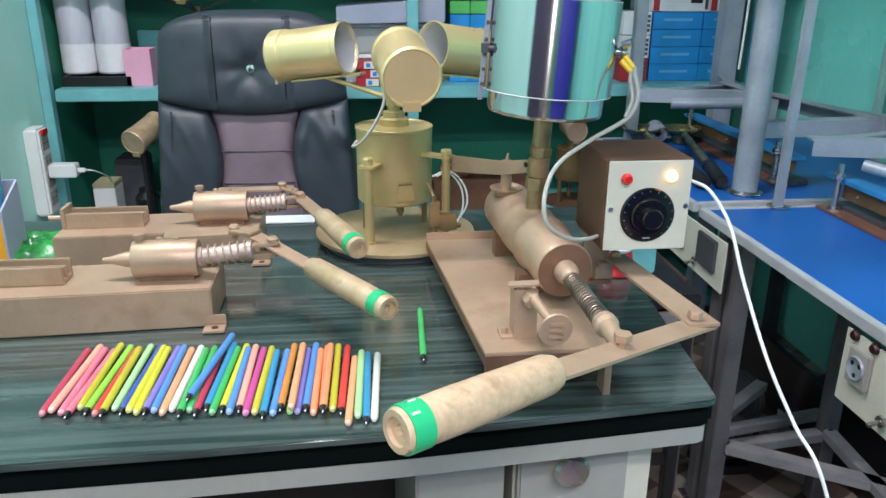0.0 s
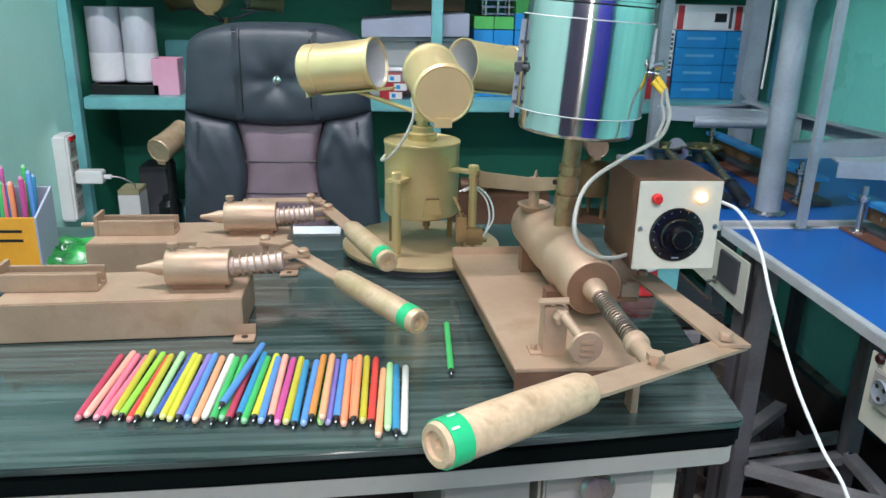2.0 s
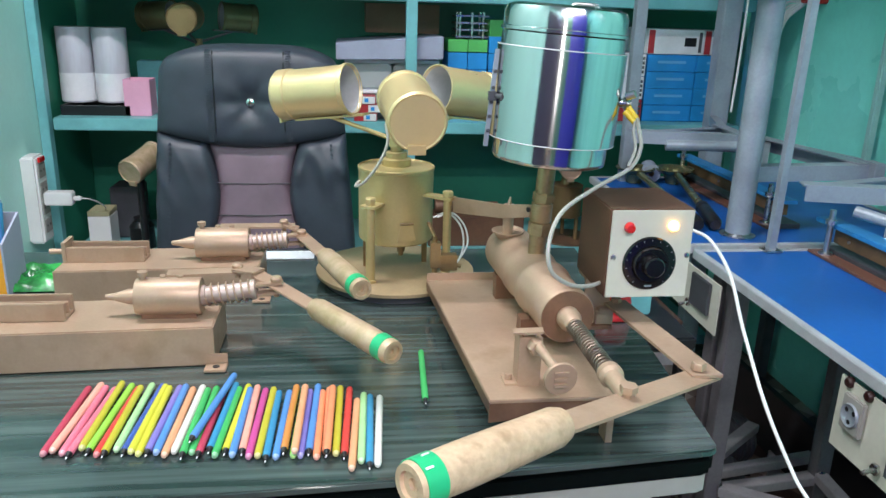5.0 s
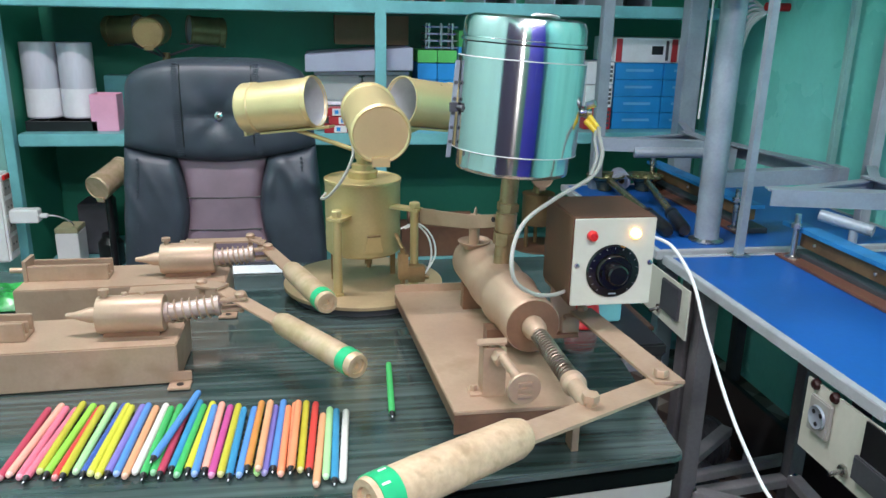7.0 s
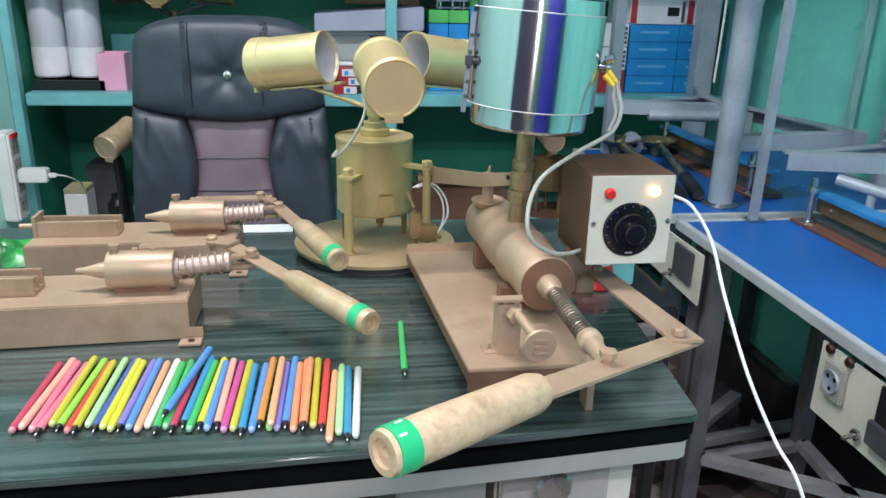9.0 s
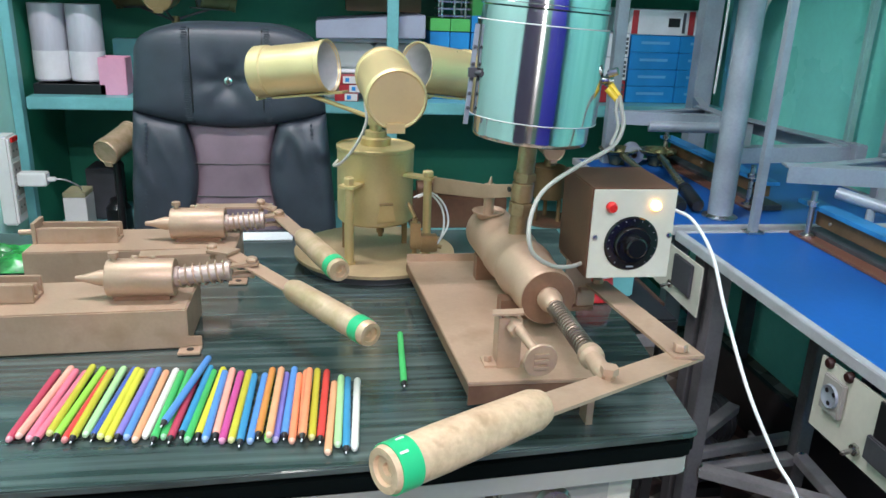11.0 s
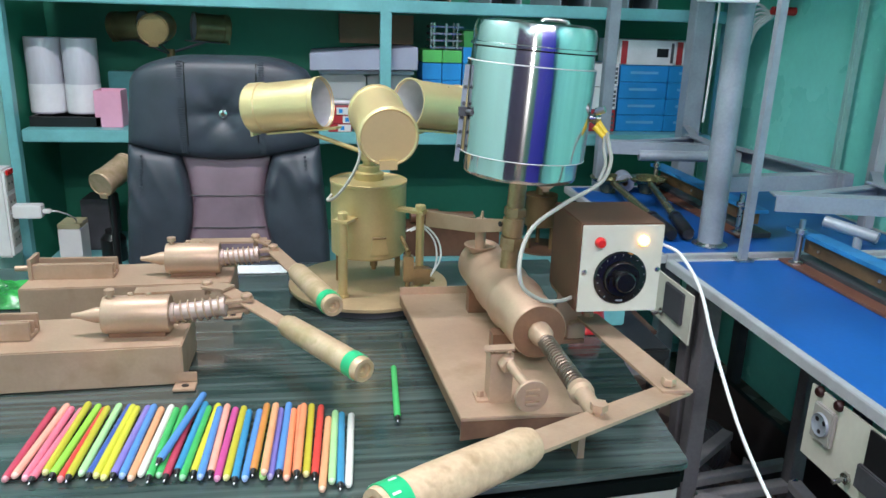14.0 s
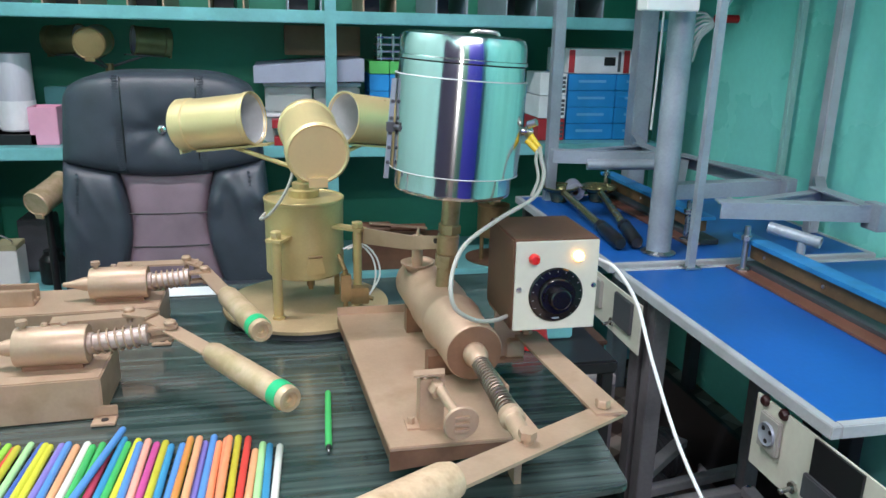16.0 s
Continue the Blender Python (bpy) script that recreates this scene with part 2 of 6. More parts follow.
def part(name, bm, material, parent=None, label="", bev=0.0, smooth=35):
    to_place(bm)
    if parent is not None:
        bmesh.ops.translate(bm, verts=bm.verts, vec=-top_of(parent).location)
    ob = new(name, finish(bm, name, material, bev, smooth))
    ob.parent = parent
    return tagged(ob, label)


def solid(name, bm, material, label, category, group="", kind="", bev=0.0, smooth=35):
    """a thing that is one mesh, its origin at its base"""
    to_place(bm)
    lo = [min(v.co[i] for v in bm.verts) for i in range(3)]
    hi = [max(v.co[i] for v in bm.verts) for i in range(3)]
    base = Vector(((lo[0] + hi[0]) / 2, (lo[1] + hi[1]) / 2, lo[2]))
    bmesh.ops.translate(bm, verts=bm.verts, vec=-base)
    ob = new(name, finish(bm, name, material, bev, smooth))
    ob.location = base
    return tagged(ob, label, category, group, kind)


def mesh_of(*fs):
    bm = bmesh.new()
    for f in fs:
        f(bm)
    return bm


def box(x0, x1, y0, y1, z0, z1):
    def f(bm):
        v = [bm.verts.new(p) for p in ((x0, y0, z0), (x1, y0, z0), (x1, y1, z0), (x0, y1, z0), (x0, y0, z1), (x1, y0, z1), (x1, y1, z1), (x0, y1, z1))]
        for q in ((0, 3, 2, 1), (4, 5, 6, 7), (0, 1, 5, 4), (1, 2, 6, 5), (2, 3, 7, 6), (3, 0, 4, 7)):
            bm.faces.new([v[i] for i in q])
    return f


def prism(pts, off):
    """a polygon pushed along off"""
    def f(bm):
        a = [bm.verts.new(p) for p in pts]
        b = [bm.verts.new(Vector(p) + Vector(off)) for p in pts]
        bm.faces.new(a[::-1])
        bm.faces.new(b)
        for i in range(len(a)):
            j = (i + 1) % len(a)
            bm.faces.new((a[i], a[j], b[j], b[i]))
    return f


def bar(p0, p1, w, t, up=(0, 0, 1)):
    """a flat bar from p0 to p1, w wide, t thick along up"""
    p0, p1, up = Vector(p0), Vector(p1), Vector(up)
    d = (p1 - p0).normalized()
    s = d.cross(up).normalized()
    u = s.cross(d).normalized()
    return prism([p0 - s * w / 2 - u * t / 2, p1 - s * w / 2 - u * t / 2, p1 + s * w / 2 - u * t / 2, p0 + s * w / 2 - u * t / 2], u * t)


def frame_of(d):
    d = Vector(d).normalized()
    a = Vector((0, 0, 1)) if abs(d.z) < 0.9 else Vector((1, 0, 0))
    u = d.cross(a).normalized()
    return d, u, d.cross(u).normalized()


def lathe(p, d, prof, seg=28, closed=True):
    """rings (radius, distance along d) round the line through p"""
    def f(bm):
        p0 = Vector(p)
        dd, u, w = frame_of(d)
        rings = []
        for r, h in prof:
            c = p0 + dd * h
            if r < 1e-6:
                rings.append([bm.verts.new(c)])
            else:
                rings.append([bm.verts.new(c + (u * math.cos(k * 2 * math.pi / seg) + w * math.sin(k * 2 * math.pi / seg)) * r) for k in range(seg)])
        for a, b in zip(rings, rings[1:]):
            for k in range(seg):
                k2 = (k + 1) % seg
                if len(a) == 1 and len(b) > 1:
                    bm.faces.new((a[0], b[k], b[k2]))
                elif len(b) == 1 and len(a) > 1:
                    bm.faces.new((a[k], b[0], a[k2]))
                elif len(a) > 1:
                    bm.faces.new((a[k], b[k], b[k2], a[k2]))
        if closed:
            for r in (rings[0], rings[-1]):
                if len(r) > 2:
                    bm.faces.new(r)
    return f


def cyl(p0, p1, r, r1=None, seg=24, b=0.0):
    p0, p1 = Vector(p0), Vector(p1)
    h = (p1 - p0).length
    r1 = r if r1 is None else r1
    prof = [(r, 0), (r1, h)] if not b else [(r - b, 0), (r, b), (r1, h - b), (r1 - b, h)]
    return lathe(p0, p1 - p0, prof, seg)


def smooth_line(pts, n=8):
    pts = [Vector(p) for p in pts]
    out = []
    q = [pts[0] * 2 - pts[1]] + pts + [pts[-1] * 2 - pts[-2]]
    for i in range(1, len(q) - 2):
        a, b, c, d = q[i - 1:i + 3]
        for k in range(n):
            t = k / n
            out.append(0.5 * (2 * b + (c - a) * t + (2 * a - 5 * b + 4 * c - d) * t * t + (3 * b - a - 3 * c + d) * t ** 3))
    out.append(pts[-1])
    return out


def tube(pts, r, seg=8, n=8):
    def f(bm):
        ps = smooth_line(pts, n) if n else [Vector(p) for p in pts]
        prev = None
        u = frame_of(ps[1] - ps[0])[1]
        rings = []
        for i, p in enumerate(ps):
            d = (ps[min(i + 1, len(ps) - 1)] - ps[max(i - 1, 0)]).normalized()
            u = (u - d * u.dot(d)).normalized()
            w = d.cross(u)
            rings.append([bm.verts.new(p + (u * math.cos(k * 2 * math.pi / seg) + w * math.sin(k * 2 * math.pi / seg)) * r) for k in range(seg)])
        for a, b in zip(rings, rings[1:]):
            for k in range(seg):
                bm.faces.new((a[k], a[(k + 1) % seg], b[(k + 1) % seg], b[k]))
        bm.faces.new(rings[0])
        bm.faces.new(rings[-1])
    return f


def spring(p0, p1, R, r, turns):
    p0, p1 = Vector(p0), Vector(p1)
    d, u, w = frame_of(p1 - p0)
    n = int(turns * 12)
    return tube([p0 + (p1 - p0) * (k / n) + (u * math.cos(k / 12 * 2 * math.pi) + w * math.sin(k / 12 * 2 * math.pi)) * R for k in range(n + 1)], r, 6, 0)


def bolt(p, d, r=0.005, h=0.005):
    return lathe(p, d, [(r, 0), (r, h * 0.8), (r * 0.85, h)], 6)


def wall_block(name, label, material, *sizes):
    return tagged(new(name, finish(mesh_of(*[box(*s) for s in sizes]), name, material)), label, "", "", "structure")


# room
X0, X1, YB, YF, ZC = -0.90, 1.405, 2.778, -2.0, 2.6
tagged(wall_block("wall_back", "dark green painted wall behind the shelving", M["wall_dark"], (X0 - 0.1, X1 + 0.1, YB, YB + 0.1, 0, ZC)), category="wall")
tagged(wall_block("wall_left", "pale green painted wall", M["wall_left"], (X0 - 0.1, X0, YF, YB, 0, ZC)), category="wall")
tagged(wall_block("wall_right", "sea-green painted wall behind the work tables", M["wall"], (X1, X1 + 0.1, YF, YB, 0, ZC)), category="wall")
tagged(wall_block("wall_front", "dark green painted wall", M["wall_dark"], (X0 - 0.1, X1 + 0.1, YF - 0.1, YF, 0, ZC)), category="wall")
tagged(wall_block("ceiling", "plain off-white ceiling", M["ceil"], (X0 - 0.1, X1 + 0.1, YF - 0.1, YB + 0.1, ZC, ZC + 0.08)), category="ceiling")


def floor_mat():
    """printed gingham vinyl: dark, middle and pale squares set askew"""
    m = mat("chequered_vinyl", (0.30, 0.22, 0.17), 0.35, 0, 0.1, 9, 90, 0.03)
    nt = m.node_tree
    b = nt.nodes["Principled BSDF"]
    tc = nt.nodes.new("ShaderNodeTexCoord")
    mp = nt.nodes.new("ShaderNodeMapping")
    mp.inputs["Rotation"].default_value = (0, 0, radians(-29))
    mp.inputs["Scale"].default_value = (1 / 0.14, 1 / 0.14, 1)
    sep = nt.nodes.new("ShaderNodeSeparateXYZ")
    nt.links.new(tc.outputs["Object"], mp.inputs[0])
    nt.links.new(mp.outputs[0], sep.inputs[0])
    halves = []
    for axis in (0, 1):
        fr = nt.nodes.new("ShaderNodeMath")
        fr.operation = "FRACT"
        st = nt.nodes.new("ShaderNodeMath")
        st.operation, st.inputs[1].default_value = "GREATER_THAN", 0.5
        nt.links.new(sep.outputs[axis], fr.inputs[0])
        nt.links.new(fr.outputs[0], st.inputs[0])
        halves.append(st)
    add = nt.nodes.new("ShaderNodeMath")
    add.operation = "MULTIPLY_ADD"
    add.inputs[1].default_value = 0.5
    scl = nt.nodes.new("ShaderNodeMath")
    scl.operation, scl.inputs[1].default_value = "MULTIPLY", 0.5
    nt.links.new(halves[1].outputs[0], scl.inputs[0])
    nt.links.new(halves[0].outputs[0], add.inputs[0])
    nt.links.new(scl.outputs[0], add.inputs[2])
    ramp = nt.nodes.new("ShaderNodeValToRGB")
    ramp.color_ramp.interpolation = "CONSTANT"
    ramp.color_ramp.elements[0].color = (0.075, 0.045, 0.040, 1)
    ramp.color_ramp.elements[1].position, ramp.color_ramp.elements[1].color = 0.75, (0.46, 0.39, 0.35, 1)
    mid_ = ramp.color_ramp.elements.new(0.25)
    mid_.color = (0.23, 0.17, 0.145, 1)
    nt.links.new(add.outputs[0], ramp.inputs[0])
    mix = nt.nodes.new("ShaderNodeMix")
    mix.data_type, mix.blend_type = "RGBA", "MULTIPLY"
    mix.inputs[0].default_value = 0.35
    nt.links.new(ramp.outputs[0], mix.inputs[6])
    old = b.inputs["Base Color"].links[0].from_socket
    nt.links.new(old, mix.inputs[7])
    nt.links.new(mix.outputs[2], b.inputs["Base Color"])
    return m


tagged(wall_block("floor", "brown and cream chequered vinyl floor", floor_mat(), (X0 - 0.1, X1 + 0.1, YF - 0.1, YB + 0.1, -0.05, 0)), category="floor")
for lx, ly, lz, sx, sy, w in LAMPS:
    f = thing("tube_fitting", (lx, ly, ZC - 0.07), "white batten fitting with a lit tube", "lamp", "ceiling tubes")
    part("batten", mesh_of(box(lx - 0.62, lx + 0.62, ly - 0.03, ly + 0.03, ZC - 0.035, ZC)), M["white"], f, bev=0.004)
    part("tube", mesh_of(cyl((lx - 0.6, ly, ZC - 0.052), (lx + 0.6, ly, ZC - 0.052), 0.014)), M["tube"], f, "lit white tube")

# behind the camera: blue cupboard and dark curtain, added only to colour the tank's reflections
dblue = thing("cupboard", (0.61, -1.35, 0), "tall blue painted cupboard, doors closed, added for the tank's blue reflection", "cupboard")
part("body", mesh_of(box(0.12, 1.10, -1.60, -1.12, 0.0, 2.1)), M["door_blue"], dblue, bev=0.004)
for xa, xb in ((0.125, 0.608), (0.612, 1.095)):
    dd = part("door", mesh_of(box(xa, xb, -1.119, -1.10, 0.05, 2.08)), M["door_blue"], dblue, bev=0.003)
    part("handle", mesh_of(cyl((0.59 if xa < 0.5 else 0.63, -1.09, 0.95), (0.59 if xa < 0.5 else 0.63, -1.09, 1.1), 0.006)), M["zinc"], dd)
curtain = bmesh.new()
folds = [(X0 + 0.03 + 0.02 * math.sin(k * 1.3), -0.15 - 0.03 * k) for k in range(60)] + [(X0 + 0.05 + 0.02 * k, YF + 0.05 + 0.02 * math.sin(k * 1.3)) for k in range(25)]
prism([(x, y, 0.02) for x, y in folds] + [(x - 0.005, y - 0.005, 0.02) for x, y in folds[::-1]], (0, 0, 2.08))(curtain)
solid("curtain", curtain, M["door_dark"], "dark plum curtain round the corner, added for the tank's dark reflection", "curtain", smooth=70)

# desk
DZ = 0.75
desk = thing("desk", (-0.2, 0.95, 0), "desk with a dark green streaked top under glass, pale panels", "desk")
BACK = 1.338
edge = [(-0.74, 0.640), (-0.55, 0.627), (-0.362, 0.623), (-0.173, 0.628), (0.029, 0.638), (0.2, 0.652), (0.332, 0.664), (0.340, 0.668), (0.343, 0.677), (0.365, 0.913), (0.388, BACK), (-0.74, BACK)]
part("top", mesh_of(prism([(x, y, DZ - 0.008) for x, y in edge], (0, 0, 0.008))), M["top"], desk, "streaked dark green top under clear glass", bev=0.0015)
part("edge_band", mesh_of(prism([(x, y + (0.003 if y < 0.9 else -0.003), DZ - 0.0345) for x, y in edge], (0, 0, 0.0260))), M["edge_black"], desk, "black glossy edge", bev=0.006)
part("apron", mesh_of(prism([(x - 0.004, y + (0.008 if y < 0.9 else -0.008), DZ - 0.054) for x, y in edge], (0, 0, 0.0195))), M["trim"], desk, "pale grey trim under the top")
part("pedestal", mesh_of(box(0.041, 0.135, 0.70, 1.27, 0.0, DZ - 0.055)), M["trim"], desk, bev=0.003)
ped = part("drawer_unit", mesh_of(box(0.147, 0.30, 0.712, 1.27, 0.0, DZ - 0.055)), M["ivory"], desk, bev=0.003)
drawer = part("drawer", mesh_of(box(0.149, 0.268, 0.698, 0.712, 0.42, 0.688)), M["trim"], ped, bev=0.003)
part("knob", mesh_of(lathe((0.203, 0.698, 0.662), (0, -1, 0), [(0.006, 0), (0.006, 0.008), (0.017, 0.010), (0.019, 0.014), (0.016, 0.019), (0, 0.021)], 28)), M["zinc"], drawer, "round chrome knob")
part("modesty_panel", mesh_of(box(-0.7, 0.05, 1.2, 1.22, 0.12, DZ - 0.055)), M["black"], desk)
part("side_panel", mesh_of(box(-0.73, -0.70, 0.70, 1.24, 0, DZ - 0.055)), M["trim"], desk)


# drawing pens
PEN = {"c": (0.58, 0.04, 0.10), "s": (1.0, 0.46, 0.34), "p": (0.90, 0.20, 0.30), "y": (0.72, 0.72, 0.03), "l": (0.33, 0.80, 0.06), "r": (0.75, 0.04, 0.03), "w": (0.88, 0.88, 0.80),
       "g": (0.04, 0.52, 0.12), "e": (0.45, 0.82, 0.36), "n": (0.03, 0.10, 0.45), "v": (0.24, 0.20, 0.62), "b": (0.08, 0.30, 0.74), "o": (0.90, 0.42, 0.20), "a": (1.0, 0.33, 0.14), "m": (0.62, 0.06, 0.32),
       "t": (0.02, 0.30, 0.56), "h": (0.72, 0.28, 0.05), "d": (0.60, 0.55, 0.02)}
PENMAT = {k: mat("pen_plastic", [min(0.92, 0.03 + 0.74 * v) for v in c], 0.22, 0, 0.04, 30, 200, 0.0) for k, c in PEN.items()}
PALEMAT = {k: mat("pen_plug", [min(0.92, 0.22 + 0.55 * v) for v in c], 0.3, 0, 0.04, 30, 200, 0.0) for k, c in PEN.items()}


def pen(p0, p1, key, nib=False):
    """p0 the near end, p1 the far end"""
    p0, p1 = Vector(p0), Vector(p1)
    d = (p1 - p0).normalized()
    L = (p1 - p0).length
    names = {"c": "crimson", "s": "salmon", "p": "hot pink", "y": "yellow", "l": "lime green", "r": "red", "w": "cream white", "g": "green", "e": "pale green", "n": "navy blue", "v": "violet", "b": "blue", "o": "orange", "a": "bright orange", "m": "magenta", "t": "steel blue", "h": "amber", "d": "olive yellow"}
    f = thing("felt_pen", p0, names[key] + " plastic felt pen barrel lying on the desk", "pen", "felt pens on the desk")
    r = 0.0038
    part("barrel", mesh_of(lathe(p0, d, [(r * 0.86, 0.003), (r, 0.0045), (r, L * 0.55), (r * 1.02, L - 0.006), (r * 0.96, L - 0.003), (r * 0.72, L - 0.001), (0, L)], 14)), PENMAT[key], f)
    if nib:
        tip = part("nib_cone", mesh_of(lathe(p0, d, [(r * 0.30, -0.0035), (r * 0.50, -0.003), (r * 0.72, 0.001), (r * 0.86, 0.003)], 12)), M["black"], f, "black nib cone")
        part("nib", mesh_of(lathe(p0, d, [(0, -0.0065), (r * 0.16, -0.006), (r * 0.20, -0.0036), (0, -0.003)], 8)), M["paper"], tip, "pale felt nib")
    else:
        part("end_plug", mesh_of(lathe(p0, d, [(0, -0.0015), (r * 0.45, -0.001), (r * 0.74, 0.0005), (r * 0.86, 0.003)], 12)), PALEMAT[key], f, "paler rounded end plug")


random.seed(4)
ORDER = "csppdlrdenyyvbowgg" + "ctgybsmdtbhlvbaadr" + "oetw"
NIBS = "000101010100100010110101001010010101001000"
for i, key in enumerate(ORDER):
    t = i / (len(ORDER) - 1)
    x0 = -0.311 + 0.310 * t + random.uniform(-0.0012, 0.0012)
    y0 = 0.703 - 0.032 * t - (0.016 if i > len(ORDER) - 5 else 0) + random.uniform(-0.007, 0.005)
    L = 0.134 + random.uniform(-0.002, 0.003)
    a = math.atan2(0.0045 + random.uniform(-0.0035, 0.0035), L)
    z = DZ + 0.0044 + (0.0015 if i % 3 == 1 else 0)
    pen((x0, y0, z), (x0 + L * math.sin(a), y0 + L * math.cos(a), z), key, NIBS[i] == "1")
# a second layer and a few pens pushed out of the row
for x0, y0, key, nib in ((-0.078, 0.672, "o", False), (-0.048, 0.668, "a", True)):
    pen((x0, y0, DZ + 0.0125), (x0 + 0.004, y0 + 0.133, DZ + 0.0125), key, nib)
pen((-0.177, 0.702, DZ + 0.0124), (-0.154, 0.837, DZ + 0.0124), "b", True)
pen((0.056, 0.775, DZ + 0.0044), (0.063, 0.903, DZ + 0.0044), "g", True)



def handle(name, p0, p1, r, parent, material, tape_at=0.9):
    """turned grip from the lever end p0 to the free end p1, with green tape"""
    p0, p1 = Vector(p0), Vector(p1)
    d = p1 - p0
    L = d.length
    h = part(name, mesh_of(lathe(p0, d, [(r * 0.55, 0), (r * 0.80, 0.003), (r * 0.96, 0.012), (r, L * 0.4), (r * 1.02, L * 0.7), (r * 0.98, L * 0.97), (r * 0.9, L), (r * 0.62, L), (r * 0.60, L - 0.003), (r * 0.28, L - 0.003), (r * 0.25, L - 0.006), (0, L - 0.006)], 32)), material, parent)
    part("tape", mesh_of(lathe(p0, d, [(r * 1.0, L * tape_at - r * 0.5), (r * 1.045, L * tape_at - r * 0.5), (r * 1.03, L * tape_at + r * 0.5), (r * 0.97, L * tape_at + r * 0.5)], 32, closed=False)), M["green_tape"], h, "green tape round the grip end")
    return h


def press(x, y, s, rod_end, piv, hs, he, label, off, tshift=0.0, r=0.0225):
    """small injection press: block, barrel with cone nozzle, spring rod, lever with grip. x: block's left end, y: its front, s: its size, off: link anchor from the pivot"""
    z = DZ
    f = thing("hand_press", (x + 0.14, y + 0.05, z), label, "press", "hand presses")
    body = part("base_block", mesh_of(prism([(x, y, z + 0.001), (x + 0.279 * s, y + 0.012, z + 0.001), (x + 0.279 * s, y + 0.012, z + 0.050), (x, y, z + 0.050)], (0, 0.10, 0))), M["copper"], f, "copper-painted wooden block", bev=0.0015)
    yc = y + 0.052
    zc = z + 0.050 + r + 0.002
    xb0, xb1 = x + 0.187 * s, x + 0.262 * s
    barrel = part("barrel", mesh_of(lathe((xb0, yc, zc), (1, 0, 0), [(0.0, 0), (r * 0.96, 0), (r, 0.002), (r, 0.075 * s - 0.002), (r * 0.96, 0.075 * s), (0, 0.075 * s)], 36)), M["copper"], f)
    part("nozzle", mesh_of(lathe((xb0, yc, zc), (-1, 0, 0), [(0.009, 0), (0.0095, 0.009), (0.0045, 0.026), (0.003, 0.036), (0.0, 0.037)], 20)), M["copper"], barrel)
    part("filler_screw", mesh_of(cyl((xb0 + 0.008, yc, zc + r - 0.002), (xb0 + 0.008, yc, zc + r + 0.006), 0.0035, seg=12), cyl((xb0 + 0.008, yc, zc + r + 0.004), (xb0 + 0.008, yc, zc + r + 0.009), 0.0062, seg=12)), M["copper"], barrel)
    for dx in (0.03, 0.05):
        part("bolt", mesh_of(bolt((xb0 + dx * s, yc + 0.004, zc + r - 0.001), (0, 0, 1), 0.004, 0.004)), M["copper"], barrel)
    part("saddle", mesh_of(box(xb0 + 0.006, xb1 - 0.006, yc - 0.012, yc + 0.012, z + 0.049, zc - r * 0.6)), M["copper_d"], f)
    re = Vector(rod_end)
    rs = Vector((xb1, yc, zc))
    d = (re - rs).normalized()
    ln = (re - rs).length
    part("plunger_rod", mesh_of(lathe(rs, d, [(0.0125, 0), (0.0125, 0.005), (0.0104, 0.006), (0.0104, ln * 0.66), (0.0122, ln * 0.66), (0.0122, ln * 0.72), (0.0075, ln * 0.74)], 24)), M["rod"], f, "worn bright steel plunger rod")
    part("spring", mesh_of(spring(rs + d * 0.006, rs + d * ln * 0.66, 0.0130, 0.0012, 6)), M["copper"], f, "coil spring round the rod")
    fork = part("rod_fork", mesh_of(bar(rs + d * ln * 0.70 + Vector((0, 0, 0.0055)), re + d * 0.008 + Vector((0, 0, 0.0055)), 0.013, 0.004), bar(rs + d * ln * 0.70 + Vector((0, 0, -0.0065)), re + d * 0.004 + Vector((0, 0, -0.0065)), 0.013, 0.004)), M["copper"], f, bev=0.001)
    part("bolt", mesh_of(cyl(re + Vector((0, 0, -0.012)), re + Vector((0, 0, 0.008)), 0.0034, seg=12), lathe(re + Vector((0, 0, 0.0077)), (0, 0, 1), [(0.0066, 0), (0.0070, 0.001), (0.0070, 0.004), (0.0052, 0.006), (0, 0.0062)], 16)), M["copper"], fork)
    pv = Vector(piv)
    hs, he = Vector(hs), Vector(he)
    dv = (hs - pv).normalized()
    lever = part("lever", mesh_of(bar(pv - dv * 0.036, hs, 0.0215, 0.003), bar(hs, hs + (he - hs) * 0.05, 0.012, 0.003)), M["copper"], f, bev=0.0006)
    anchor = pv + Vector(off)
    fx, fy = x + 0.215 * s, y + 0.088
    part("link_bar", mesh_of(bar(pv - dv * 0.032 + Vector((0, 0, 0.0045)), anchor + Vector((0, 0, -0.002)), 0.022, 0.003)), M["copper"], f)
    part("link_foot", mesh_of(bar((fx, fy, anchor.z - 0.006), anchor + Vector((0.016, 0.004, -0.006)), 0.021, 0.003)), M["copper"], f)
    part("link_post", mesh_of(cyl((fx, fy, z + 0.049), (fx, fy, anchor.z - 0.0075), 0.005, seg=12)), M["copper_d"], f)
    part("link_bolt", mesh_of(lathe(anchor + Vector((0, 0, -0.001)), (0, 0, 1), [(0.0062, 0), (0.0066, 0.001), (0.0066, 0.004), (0.005, 0.006), (0, 0.0062)], 16), cyl(anchor + Vector((0, 0, -0.014)), anchor, 0.0035, seg=10)), M["copper"], f)
    handle("grip", hs, he, 0.0138, f, M["wood_g"], 0.90)
    # trough on the left end
    t0, t1 = x + 0.008 + tshift, x + 0.115 * s + tshift * 0.6
